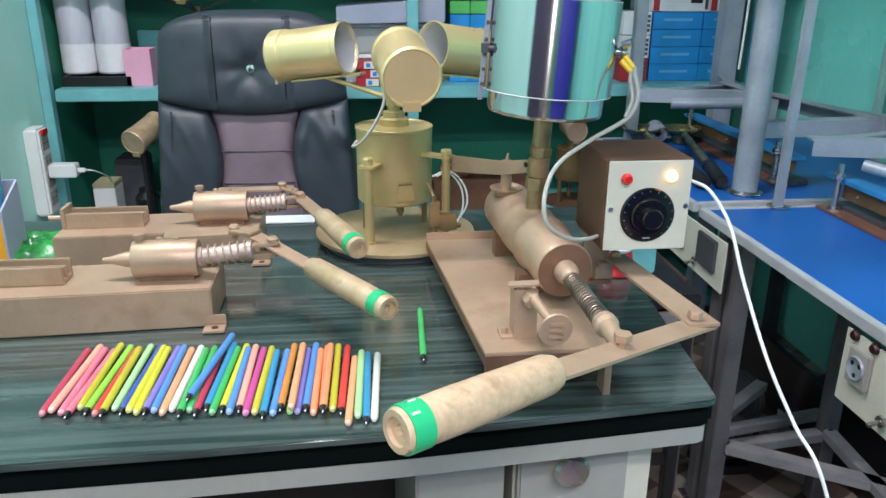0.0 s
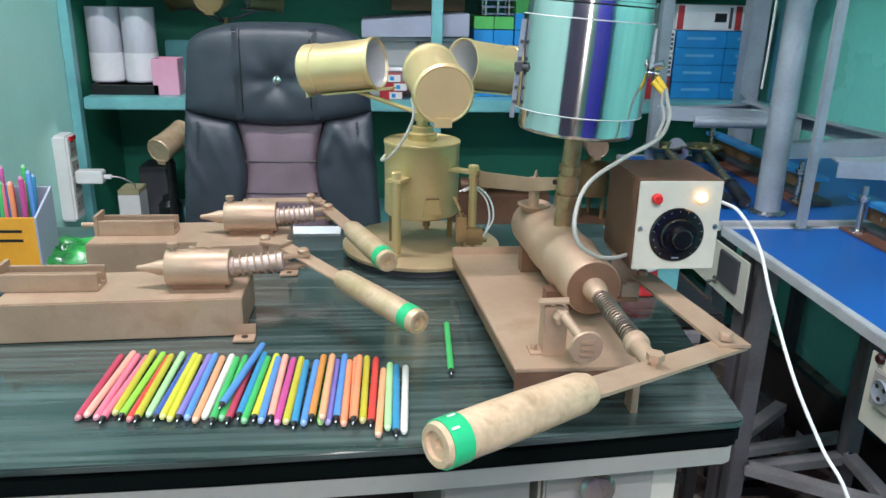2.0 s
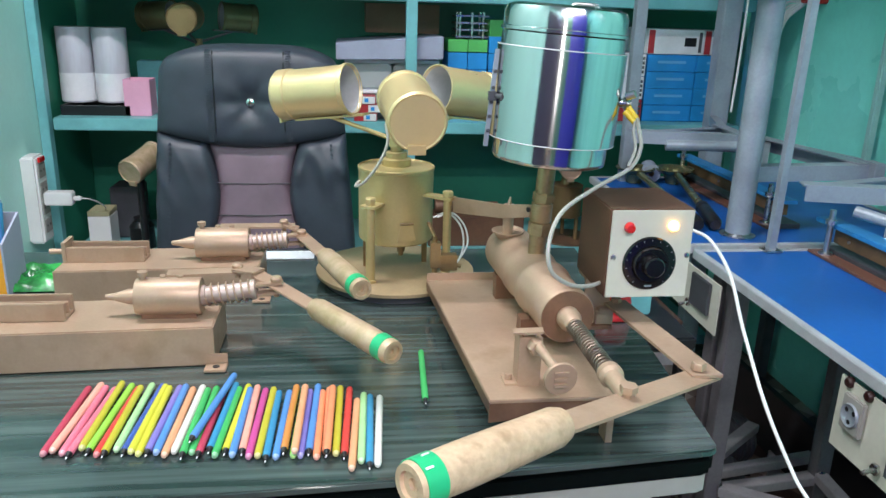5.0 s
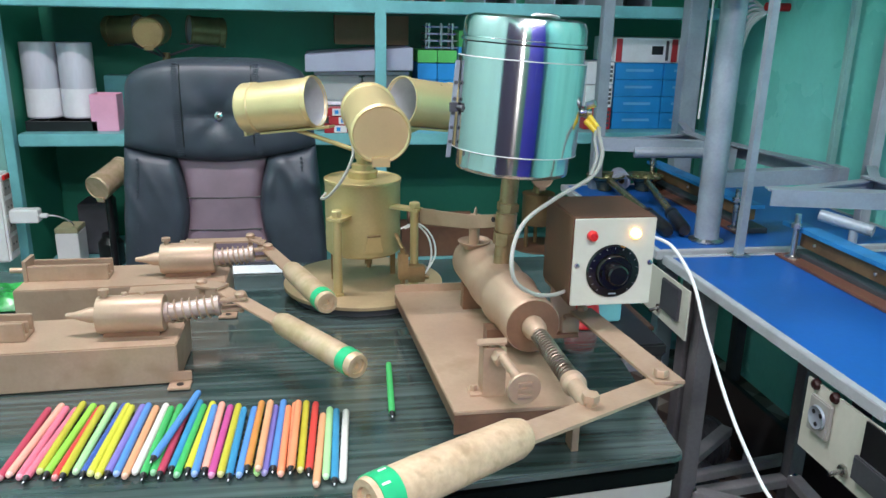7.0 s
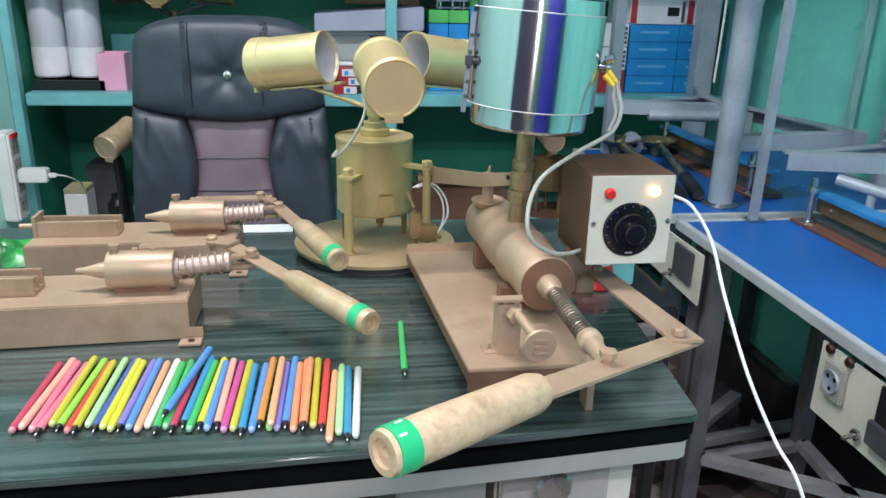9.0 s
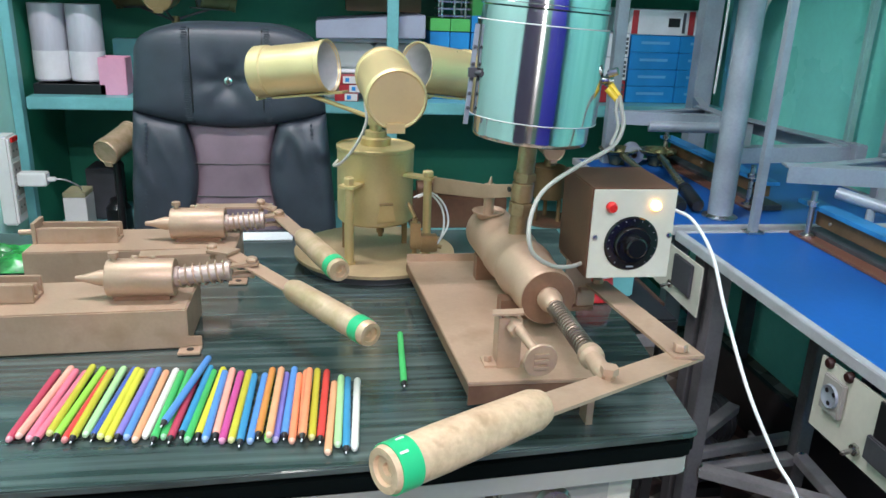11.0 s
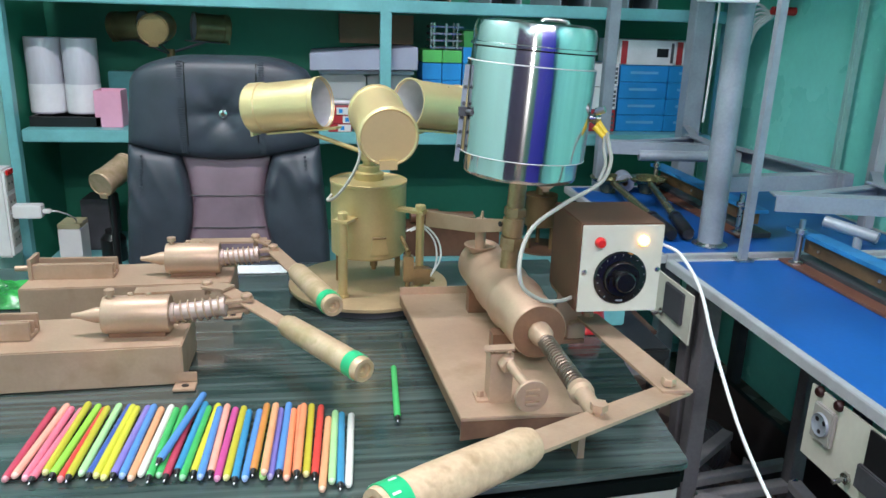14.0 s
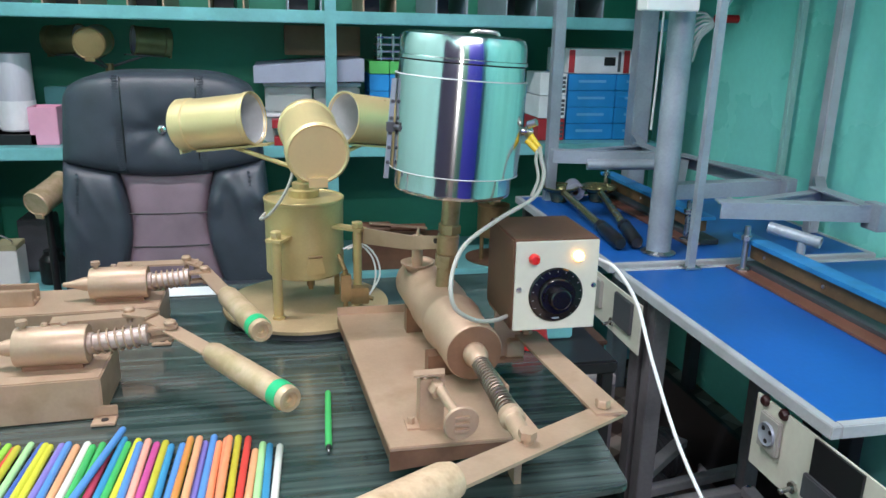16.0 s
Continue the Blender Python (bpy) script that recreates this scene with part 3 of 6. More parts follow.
    tr = part("trough", mesh_of(box(t0, t1, y + 0.066, y + 0.071, z + 0.05, z + 0.073), box(t0, t1, y + 0.043, y + 0.066, z + 0.05, z + 0.055), box(t0, t1, y + 0.038, y + 0.043, z + 0.05, z + 0.072), box(t0, t1, y + 0.052, y + 0.056, z + 0.055, z + 0.069)), M["copper"], f, bev=0.0008)
    part("stop_plate", mesh_of(box(t0 - 0.005, t0, y + 0.036, y + 0.073, z + 0.05, z + 0.080), cyl((t0 - 0.028, y + 0.055, z + 0.062), (t0 - 0.004, y + 0.055, z + 0.062), 0.004, seg=10)), M["copper"], tr)
    tabx = x + 0.273 * s
    tab = part("foot_tab", mesh_of(box(tabx - 0.004, tabx + 0.021, y - 0.008, y + 0.014, z + 0.001, z + 0.004), box(tabx - 0.004, tabx + 0.021, y + 0.0112, y + 0.014, z + 0.0042, z + 0.016)), M["copper"], f, bev=0.0008)
    part("hole", mesh_of(cyl((tabx + 0.009, y + 0.002, z + 0.0038), (tabx + 0.009, y + 0.002, z + 0.0045), 0.0042, seg=12)), M["black"], tab)
    return f


press(-0.463, 0.873, 1.0, (-0.113, 0.925, 0.834), (-0.112, 0.925, 0.836), (-0.067, 0.884, 0.824), (0.019, 0.756, 0.822), "copper-painted hand press with a gilded wooden lever grip", (-0.052, 0.042, 0.010), -0.012)
press(-0.432, 1.09, 1.0, (-0.094, 1.142, 0.830), (-0.092, 1.142, 0.833), (-0.058, 1.03, 0.840), (-0.010, 0.894, 0.840), "copper-painted hand press on a wooden block, set further back", (-0.030, 0.034, 0.012))
solid("paper_strip", mesh_of(box(-0.185, -0.083, 1.283, 1.325, DZ + 0.0008, DZ + 0.0022)), M["paper"], "folded strip of white paper on the back of the desk", "paper")

# large hand press with steel tank and control box
mach = thing("tank_press", (0.2, 0.87, DZ), "copper-painted lever press with steel tank and control box", "press")
TX0, TX1, TY0, TY1, TZ = 0.087, 0.232, 0.668, 1.075, 0.786


def skew(f):
    """the tray runs slightly askew and rises to the front"""
    def g(bm):
        f(bm)
        for v in bm.verts:
            v.co.z += (TY1 - v.co.y) * 0.064 if v.co.z > TZ - 0.03 else 0
            v.co.x += (TY1 - v.co.y) * 0.044
    return g


tray = part("tray", mesh_of(skew(lambda bm: [q(bm) for q in (box(TX0, TX1, TY0, TY1, TZ - 0.004, TZ),)])), M["copper"], mach, "copper-painted sheet tray with turned edges", bev=0.0008)
part("lip", mesh_of(skew(lambda bm: [q(bm) for q in (box(TX0, TX1, TY1 - 0.003, TY1, TZ, TZ + 0.011),)])), M["copper"], tray)
part("lip", mesh_of(skew(lambda bm: [q(bm) for q in (box(TX1 - 0.003, TX1, TY0 + 0.1, TY1 - 0.003, TZ, TZ + 0.008),)])), M["copper"], tray)
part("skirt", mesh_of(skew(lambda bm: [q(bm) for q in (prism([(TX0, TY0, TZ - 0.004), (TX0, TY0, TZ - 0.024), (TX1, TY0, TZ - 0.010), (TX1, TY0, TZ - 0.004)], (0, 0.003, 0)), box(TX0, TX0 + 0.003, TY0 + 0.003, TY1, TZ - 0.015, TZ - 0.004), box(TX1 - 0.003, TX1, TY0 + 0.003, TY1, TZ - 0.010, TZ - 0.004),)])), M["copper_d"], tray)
for lx, ly in ((TX0 + 0.03, TY1 - 0.06), (TX1 - 0.03, TY1 - 0.06), (TX0 + 0.05, TY0 + 0.08), ):
    part("leg", mesh_of(box(lx - 0.005, lx + 0.005, ly - 0.005, ly + 0.005, DZ, TZ - 0.004 + (TY1 - ly) * 0.064)), M["grey_d"], mach)
A, B = Vector((0.2115, 0.788, 0.845)), Vector((0.196, 1.045, 0.846))
dAB = B - A
LB = dAB.length
barrel = part("barrel", mesh_of(lathe(A, dAB, [(0, 0), (0.0305, 0), (0.0315, 0.002), (0.0325, LB * 0.30), (0.0353, LB * 0.32), (0.0353, LB * 0.36), (0.0339, LB * 0.38), (0.0339, LB * 0.52), (0.0355, LB * 0.54), (0.0355, LB * 0.60), (0.0341, LB * 0.62), (0.0341, LB * 0.95), (0.0305, LB * 0.985), (0.0203, LB), (0, LB)], 40)), M["copper"], mach, "copper-painted barrel with weld seams")
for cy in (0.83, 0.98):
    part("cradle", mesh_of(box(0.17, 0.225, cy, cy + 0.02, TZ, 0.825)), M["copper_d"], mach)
part("end_plate", mesh_of(lathe(A - dAB * 0.004, dAB, [(0.010, 0), (0.0300, 0), (0.0302, 0.0012), (0.010, 0.0012)], 36)), M["copper_d"], barrel, "dark copper end plate")
F = Vector((0.200, 0.572, 0.863))
dR = F - A
part("plunger_rod", mesh_of(cyl(A, A + dR * 0.80, 0.0062, seg=16), lathe(A - dR * 0.02, dR, [(0.0125, 0), (0.0130, 0.004), (0.0130, 0.016), (0.0105, 0.020), (0.0095, 0.034), (0.008, 0.036)], 24)), M["copper"], mach)
part("spring", mesh_of(spring(A + dR * 0.15, A + dR * 0.74, 0.0082, 0.0014, 19)), M["spring"], mach, "worn coil spring")
part("rod_fork", mesh_of(lathe(A, dR, [(0.008, dR.length * 0.74), (0.0112, dR.length * 0.745), (0.0112, dR.length * 0.785), (0.0080, dR.length * 0.80), (0.0080, dR.length * 0.98), (0.006, dR.length)], 20), lathe(F + Vector((0, 0, -0.008)), (0, 0, 1), [(0.0045, 0), (0.0045, 0.014), (0.0075, 0.014), (0.0075, 0.020)], 6)), M["copper"], mach)
P = Vector((0.293, 0.634, 0.849))
dL = (F - P).normalized()
HS = Vector((0.131, 0.520, 0.873))
HE = Vector((0.0095, 0.441, 0.880))
lever = part("lever", mesh_of(bar(P - dL * 0.014, HS + (HE - HS) * 0.03, 0.0255, 0.003)), M["copper"], mach, "flat copper-painted lever bar")
handle("grip", HS, HE, 0.0160, mach, M["wood"], 0.92)
gd = (HE - HS).normalized()
gu = (Vector((0, 0, 1)) - gd * gd.z).normalized()
gs = gd.cross(gu)
gc = HS + (HE - HS) * 0.92
for ang, off in ((150, 0.004), (100, -0.002), (60, 0.003), (200, 0.0)):
    u = gu * math.cos(radians(ang - 90)) + gs * math.sin(radians(ang - 90))
    part("tape_mark", mesh_of(bar(gc + u * 0.0168 + gd * (off - 0.003), gc + u * 0.0168 + gd * (off + 0.003), 0.0016, 0.0006, u)), M["white"], mach, "white mark on the green tape")
Q = Vector((0.296, 0.868, 0.827))
part("link_bar", mesh_of(bar(P + Vector((0.002, -0.010, 0.004)), Q + Vector((0, 0.008, 0)), 0.029, 0.003)), M["copper"], mach)
part("pivot_bolt", mesh_of(bolt(P + Vector((-0.002, 0.002, 0.006)), (0, 0, 1), 0.0068, 0.007)), M["copper"], lever)
part("link_bolt", mesh_of(bolt(Q + Vector((0, 0, 0.002)), (0, 0, 1), 0.0065, 0.006)), M["copper"], mach)
part("link_bracket", mesh_of(box(0.272, 0.308, 0.856, 0.885, 0.820, 0.825), box(0.270, 0.292, 0.862, 0.866, TZ + 0.016, 0.822)), M["copper"], mach, bev=0.001)
part("leg", mesh_of(box(0.229, 0.236, 0.686, 0.706, DZ, TZ + 0.014)), M["copper"], mach, "copper-painted sheet leg")
# adjusting screw with disc
stop = part("screw_block", mesh_of(box(0.138, 0.141, 0.7012, 0.722, TZ + 0.020, 0.862), box(0.1375, 0.1605, 0.698, 0.701, TZ + 0.020, 0.862), box(0.157, 0.160, 0.7012, 0.722, TZ + 0.020, 0.862)), M["copper"], mach, "bent sheet bracket", bev=0.0008)
part("foot", mesh_of(box(0.126, 0.138, 0.700, 0.722, TZ + 0.022, TZ + 0.026), bolt((0.131, 0.711, TZ + 0.026), (0, 0, 1), 0.004, 0.006)), M["copper"], stop)
part("screw_rod", mesh_of(cyl((0.149, 0.715, 0.860), (0.163, 0.640, 0.850), 0.0048, seg=14), lathe((0.152, 0.696, 0.855), (0.1, -1, -0.04), [(0.0085, 0), (0.0085, 0.008), (0.0065, 0.010)], 6)), M["copper"], mach)
disc = part("disc", mesh_of(lathe((0.163, 0.643, 0.847), (0.1, -1, -0.05), [(0, 0), (0.0155, 0), (0.0162, 0.001), (0.0162, 0.003), (0.0155, 0.004), (0, 0.004)], 32)), M["copper"], mach, "round copper-painted disc with raised ribs")
for dz in (-0.005, 0.001, 0.007):
    part("rib", mesh_of(box(0.157, 0.170, 0.6365, 0.6395, 0.846 + dz - 0.0013, 0.846 + dz + 0.0013)), M["copper"], disc)
part("bracket_plate", mesh_of(bar((0.132, 0.703, 0.8665), (0.160, 0.697, 0.8695), 0.012, 0.0022)), M["copper"], mach)
# riser pipe, fittings, bridge
PX, PY = 0.208, 0.915
part("riser_pipe", mesh_of(cyl((PX - 0.004, PY, 0.866), (PX + 0.004, PY, 0.998), 0.0108, seg=20), lathe((PX - 0.002, PY, 0.902), (0.06, 0, 1), [(0.0142, 0), (0.0142, 0.015), (0.011, 0.016)], 6), lathe((PX - 0.001, PY, 0.919), (0.06, 0, 1), [(0.0125, 0), (0.0130, 0.002), (0.0130, 0.022), (0.0118, 0.023)], 20), lathe((PX + 0.001, PY, 0.944), (0.06, 0, 1), [(0.0138, 0), (0.0138, 0.009), (0.011, 0.011)], 6)), M["brass"], mach, "brass riser pipe with hexagon fittings")
part("valve_stem", mesh_of(cyl((0.186, 1.0, 0.866), (0.186, 1.0, 0.918), 0.0072, seg=16), lathe((0.186, 1.0, 0.869), (0, 0, 1), [(0.008, 0), (0.013, 0.002), (0.0165, 0.007), (0.0215, 0.012), (0.0215, 0.0135), (0.016, 0.010), (0.007, 0.009)], 24), cyl((0.1865, 1.0, 0.918), (0.1875, 1.0, 0.928), 0.003, 0.0012, 10)), M["copper"], mach)
# steel tank
CX, CY = 0.208, 0.905
LEAN = 0.062
UP = (LEAN, 0, 1)
R = 0.0705
CZ = 0.996
tank = part("tank", mesh_of(lathe((CX, CY, CZ), UP, [(0, 0), (R - 0.0085, 0), (R - 0.008, 0.0002), (R - 0.0052, 0.0014), (R - 0.0042, 0.0036), (R - 0.004, 0.0042), (R - 0.004, 0.006), (R - 0.004, 0.0225), (R - 0.0038, 0.0238), (R - 0.0008, 0.025), (R - 0.0008, 0.135), (R - 0.0015, 0.143)], 72, closed=False)), M["spun"], mach, "polished stainless steel tank")
JR = R + 0.0025
# pale rings paint the bright highlight along the jacket's two edges
for dz, rr in ((0.0255, R + 0.0020), (0.1275, R + 0.0020)):
    part("edge_highlight", mesh_of(lathe((CX + LEAN * dz, CY, CZ + dz), UP, [(rr - 0.001, -0.0007), (rr + 0.0006, -0.0005), (rr + 0.0009, 0), (rr + 0.0006, 0.0005), (rr - 0.001, 0.0007)], 72, closed=False)), M["alu_in"], tank)
part("jacket", mesh_of(lathe((CX + LEAN * 0.025, CY, CZ + 0.025), UP, [(R, 0), (JR, 0), (JR, 0.103), (R, 0.103)], 72, closed=False)), M["spun"], tank, "mirror-bright steel heating jacket")
part("lid", mesh_of(lathe((CX + LEAN * 0.1435, CY, CZ + 0.1435), UP, [(R - 0.0015, 0), (R + 0.001, 0.001), (R + 0.001, 0.004), (R - 0.001, 0.005), (R - 0.001, 0.020), (R - 0.004, 0.027), (R - 0.012, 0.030), (0, 0.031)], 72, closed=False)), M["spun"], tank, "domed steel lid")
part("lid_handle", mesh_of(tube([(0.236, CY + 0.045, 1.160), (0.237, CY + 0.045, 1.169), (0.242, CY + 0.045, 1.172), (0.264, CY + 0.045, 1.171), (0.269, CY + 0.045, 1.168), (0.270, CY + 0.045, 1.158)], 0.0025, 8, 4)), M["zinc"], tank, "wire handle on the lid")
clampx = CX - R - 0.0005
clamp = part("clamp_strip", mesh_of(bar((clampx - 0.006, CY - 0.010, 1.014), (clampx + 0.003, CY - 0.010, 1.122), 0.005, 0.003, (0, 1, 0))), M["grey"], tank)
for dz in (0.02, 0.036, 0.052, 0.068, 0.086):
    part("clamp_screw", mesh_of(bolt((clampx - 0.0060 + dz * 0.083, CY - 0.0115, 1.012 + dz), (0, -1, 0), 0.0022, 0.003)), M["grey_d"], clamp)
part("clamp_block", mesh_of(box(clampx - 0.006, clampx + 0.003, CY - 0.018, CY - 0.0115, 1.066, 1.076), cyl((clampx + 0.002, CY - 0.015, 1.071), (clampx + 0.008, CY - 0.026, 1.071), 0.0030, seg=14)), M["grey_d"], clamp)
gx = CX + R + 0.006
gland = part("terminal", mesh_of(cyl((gx - 0.004, CY - 0.02, 1.066), (gx + 0.010, CY - 0.022, 1.066), 0.005, seg=14), lathe((gx + 0.003, CY - 0.021, 1.066), (1, 0, 0), [(0.008, 0), (0.008, 0.005)], 6), cyl((gx + 0.002, CY - 0.028, 1.074), (gx + 0.010, CY - 0.034, 1.078), 0.0045, seg=10)), M["zinc"], tank, "bright terminal nuts")
for a, b in (((gx + 0.006, CY - 0.026, 1.062), (0.301, CY - 0.033, 1.048)), ((gx + 0.001, CY - 0.030, 1.058), (0.296, CY - 0.037, 1.046))):
    part("insulated_lug", mesh_of(cyl(a, b, 0.0038, 0.003, 12)), M["yellow"], gland)
# control box
bx0, bx1, by0, by1, bz0, bz1 = 0.255, 0.350, 0.800, 0.905, 0.861, 0.963
cb = part("control_box", mesh_of(box(bx0, bx1, by0 + 0.002, by1, bz0, bz1)), M["box_brown"], mach, "brown metal control box", bev=0.0015)
part("front_panel", mesh_of(box(bx0 + 0.001, bx1 - 0.001, by0, by0 + 0.002, bz0 + 0.001, bz1 - 0.001)), M["ivory"], cb, "ivory front panel", bev=0.0008)
dc = Vector((0.3025, by0, 0.902))
part("dial", mesh_of(lathe(dc, (0, -1, 0), [(0.0305, 0), (0.0305, 0.0015), (0.029, 0.003), (0.021, 0.0035), (0.0205, 0.006), (0.019, 0.009), (0, 0.009)], 48), lathe(dc, (0, -1, 0), [(0.012, 0.009), (0.0115, 0.018), (0.010, 0.0195), (0, 0.0195)], 24), box(dc.x - 0.0165, dc.x + 0.0165, dc.y - 0.0125, dc.y - 0.0085, dc.z - 0.004, dc.z + 0.004)), M["gloss_black"], cb, "glossy black thermostat dial", bev=0.0)
marks = bmesh.new()
for i in range(15):
    a = radians(-140 + i * 280 / 14)
    c, s_ = math.cos(a), math.sin(a)
    r0, r1 = (0.0262, 0.0278)
    p0 = Vector((dc.x + s_ * r0, dc.y - 0.0036, dc.z + c * r0))
    p1 = Vector((dc.x + s_ * r1, dc.y - 0.0036, dc.z + c * r1))
    bar(p0, p1, 0.00045, 0.0006, (0, -1, 0))(marks)
prism([(dc.x - 0.002, dc.y - 0.0066, dc.z - 0.0165), (dc.x + 0.002, dc.y - 0.0066, dc.z - 0.0165), (dc.x, dc.y - 0.0066, dc.z - 0.020)], (0, -0.0004, 0))(marks)
box(dc.x - 0.004, dc.x + 0.004, dc.y - 0.0042, dc.y - 0.0036, dc.z - 0.0262, dc.z - 0.0245)(marks)
part("dial_marks", marks, M["grey"], cb, "white scale marks")
part("indicator", mesh_of(lathe((0.276, by0, 0.943), (0, -1, 0), [(0.006, 0), (0.0062, 0.003), (0.0045, 0.007), (0, 0.008)], 20)), M["red"], cb, "red indicator lamp, unlit")
part("indicator", mesh_of(lathe((0.325, by0, 0.945), (0, -1, 0), [(0.006, 0), (0.0062, 0.003), (0.0045, 0.007), (0, 0.008)], 20)), M["lamp_on"], cb, "lit amber indicator lamp")
for sx in (bx0 + 0.006, bx1 - 0.005):
    part("screw", mesh_of(lathe((sx, by0, 0.909 if sx < 0.3 else 0.911), (0, -1, 0), [(0.0032, 0), (0.0028, 0.0015), (0, 0.002)], 12)), M["zinc"], cb)
part("box_bracket", mesh_of(box(0.256, 0.288, 0.868, 0.872, TZ + 0.010, bz0 - 0.003), box(0.256, 0.30, 0.868, 0.90, bz0 - 0.003, bz0)), M["copper"], mach)
part("heater_cable", mesh_of(tube([(0.300, 0.872, 1.050), (0.296, 0.853, 1.040), (0.297, 0.845, 1.022), (0.285, 0.84, 1.0), (0.243, 0.83, 0.979), (0.203, 0.81, 0.958), (0.184, 0.785, 0.933), (0.185, 0.775, 0.904), (0.209, 0.785, 0.884), (0.235, 0.80, 0.876), (0.258, 0.82, 0.873)], 0.0024)), M["cable"], mach, "pale heater cable")
part("heater_lead", mesh_of(tube([(0.296, 0.868, 1.048), (0.290, 0.853, 1.038), (0.291, 0.845, 1.020), (0.282, 0.838, 1.002)], 0.0018)), M["cable"], mach)
part("power_cord", mesh_of(tube([(0.344, 0.83, 0.937), (0.358, 0.815, 0.934), (0.372, 0.80, 0.926), (0.389, 0.78, 0.893), (0.397, 0.75, 0.84), (0.407, 0.70, 0.773), (0.424, 0.66, 0.718), (0.440, 0.62, 0.672), (0.47, 0.55, 0.50), (0.50, 0.48, 0.25), (0.52, 0.44, 0.06), (0.56, 0.40, 0.006), (0.75, 0.30, 0.006)], 0.0020)), M["white"], mach, "white power cord hanging to the floor")
part("outrigger", mesh_of(box(0.215, 0.290, 0.858, 0.885, TZ + 0.012, TZ + 0.0165)), M["copper_d"], mach)

# gold boiler with three cups
BXc, BYc = 0.048, 1.180
boil = thing("boiler_stand", (BXc, BYc, DZ), "gold-painted boiler on a round base with three swinging cups", "boiler")
part("base_plate", mesh_of(lathe((BXc, BYc, DZ), (0, 0, 1), [(0.1225, 0.014), (0.1235, 0.015), (0.1235, 0.0195), (0.1225, 0.020), (0, 0.020)], 72)), M["base_gold"], boil, "round dull gold-painted base plate")
# dark ring stands in for the shadowed gap below the plate
part("shadow_ring", mesh_of(lathe((BXc, BYc, DZ), (0, 0, 1), [(0.108, 0), (0.110, 0.001), (0.110, 0.014), (0.100, 0.014)], 56)), M["grey_d"], boil, "dark ring added for the shadowed gap under the plate")
zb = DZ + 0.020
part("drum", mesh_of(lathe((BXc, BYc, 0.0), (0, 0, 1), [(0, 0.820), (0.054, 0.820), (0.057, 0.823), (0.057, 0.928), (0.0582, 0.929), (0.0582, 0.933), (0.0565, 0.934), (0.055, 0.932), (0.022, 0.934), (0.0225, 0.944), (0.0165, 0.946), (0.0165, 0.954), (0.009, 0.955), (0.010, 0.985), (0, 0.985)], 56)), M["gold"], boil, "gold-painted drum with a seamed lid")
fa = radians(282)
fo = Vector((math.cos(fa), math.sin(fa), 0))
fs = Vector((-math.sin(fa), math.cos(fa), 0))
fc = Vector((BXc, BYc, 0.846)) + fo * 0.0575
flap = part("drum_flap", mesh_of(prism([fc - fs * 0.015 + Vector((0, 0, -0.016)), fc + fs * 0.015 + Vector((0, 0, -0.016)), fc + fs * 0.009 + Vector((0, 0, 0.010)), fc - fs * 0.009 + Vector((0, 0, 0.010))], fo * 0.003)), M["gold"], boil, "small gold-painted flap low on the drum", bev=0.0008)
part("hinge", mesh_of(cyl(fc - fs * 0.010 + fo * 0.003 + Vector((0, 0, 0.011)), fc + fs * 0.010 + fo * 0.003 + Vector((0, 0, 0.011)), 0.002, seg=10)), M["gold_d"], flap)
part("drain", mesh_of(cyl((BXc + 0.006, BYc - 0.03, 0.815), (BXc + 0.006, BYc - 0.03, 0.806), 0.006, seg=14), bolt((BXc + 0.006, BYc - 0.03, 0.806), (0, 0, -1), 0.004, 0.006)), M["gold_d"], boil)
for a in (238,):
    ca, sa = math.cos(radians(a)), math.sin(radians(a))
    px, py = BXc + 0.078 * ca, BYc + 0.078 * sa
    part("stay_post", mesh_of(cyl((px, py, zb), (px, py, 0.892), 0.0068, seg=16), lathe((px, py, zb), (0, 0, 1), [(0.010, 0), (0.010, 0.004)], 6)), M["gold"], boil)
    part("stay_lug", mesh_of(bar((BXc + 0.055 * ca, BYc + 0.055 * sa, 0.886), (px + 0.009 * ca, py + 0.009 * sa, 0.886), 0.024, 0.004), bolt((px, py, 0.892), (0, 0, 1), 0.008, 0.007)), M["gold"], boil)
for dx, dy in ((-0.046, 0.012), (0.048, 0.030)):
    part("foot", mesh_of(box(BXc + dx - 0.004, BXc + dx + 0.004, BYc + dy - 0.006, BYc + dy + 0.006, zb, 0.817)), M["gold_d"], boil)


def cup(parent, c, outward, tilt, r, L, body, inner):
    """open cup whose axis runs outward from the hub"""
    o = Vector((math.cos(radians(outward)) * math.cos(radians(tilt)), math.sin(radians(outward)) * math.cos(radians(tilt)), -math.sin(radians(tilt))))
    c = Vector(c)
    cu = part("cup", mesh_of(lathe(c, o, [(r * 0.95, 0.004), (r, 0.0), (r * 1.05, 0.0), (r * 1.05, L * 0.06), (r, L * 0.075), (r, L * 0.80), (r * 1.05, L * 0.815), (r * 1.055, L * 0.97), (r * 0.98, L), (r * 0.92, L - 0.002), (0, L - 0.002)], 44, closed=False)), body, parent)
    part("lining", mesh_of(lathe(c, o, [(r * 0.97, 0.0005), (r * 0.96, L * 0.9), (0, L * 0.9)], 44, closed=False)), inner, cu, "bare tin inside")
    side = o.cross(Vector((0, 0, 1))).normalized()
    dn = o.cross(side).normalized()
    dn = dn if dn.z < 0 else -dn
    e = c + o * (L + 0.001) + dn * r * 0.90
    part("latch", mesh_of(bar(e - dn * 0.004, e + dn * 0.008, 0.026 * r / 0.042, 0.004, o)), body, cu)
    return cu, o, dn


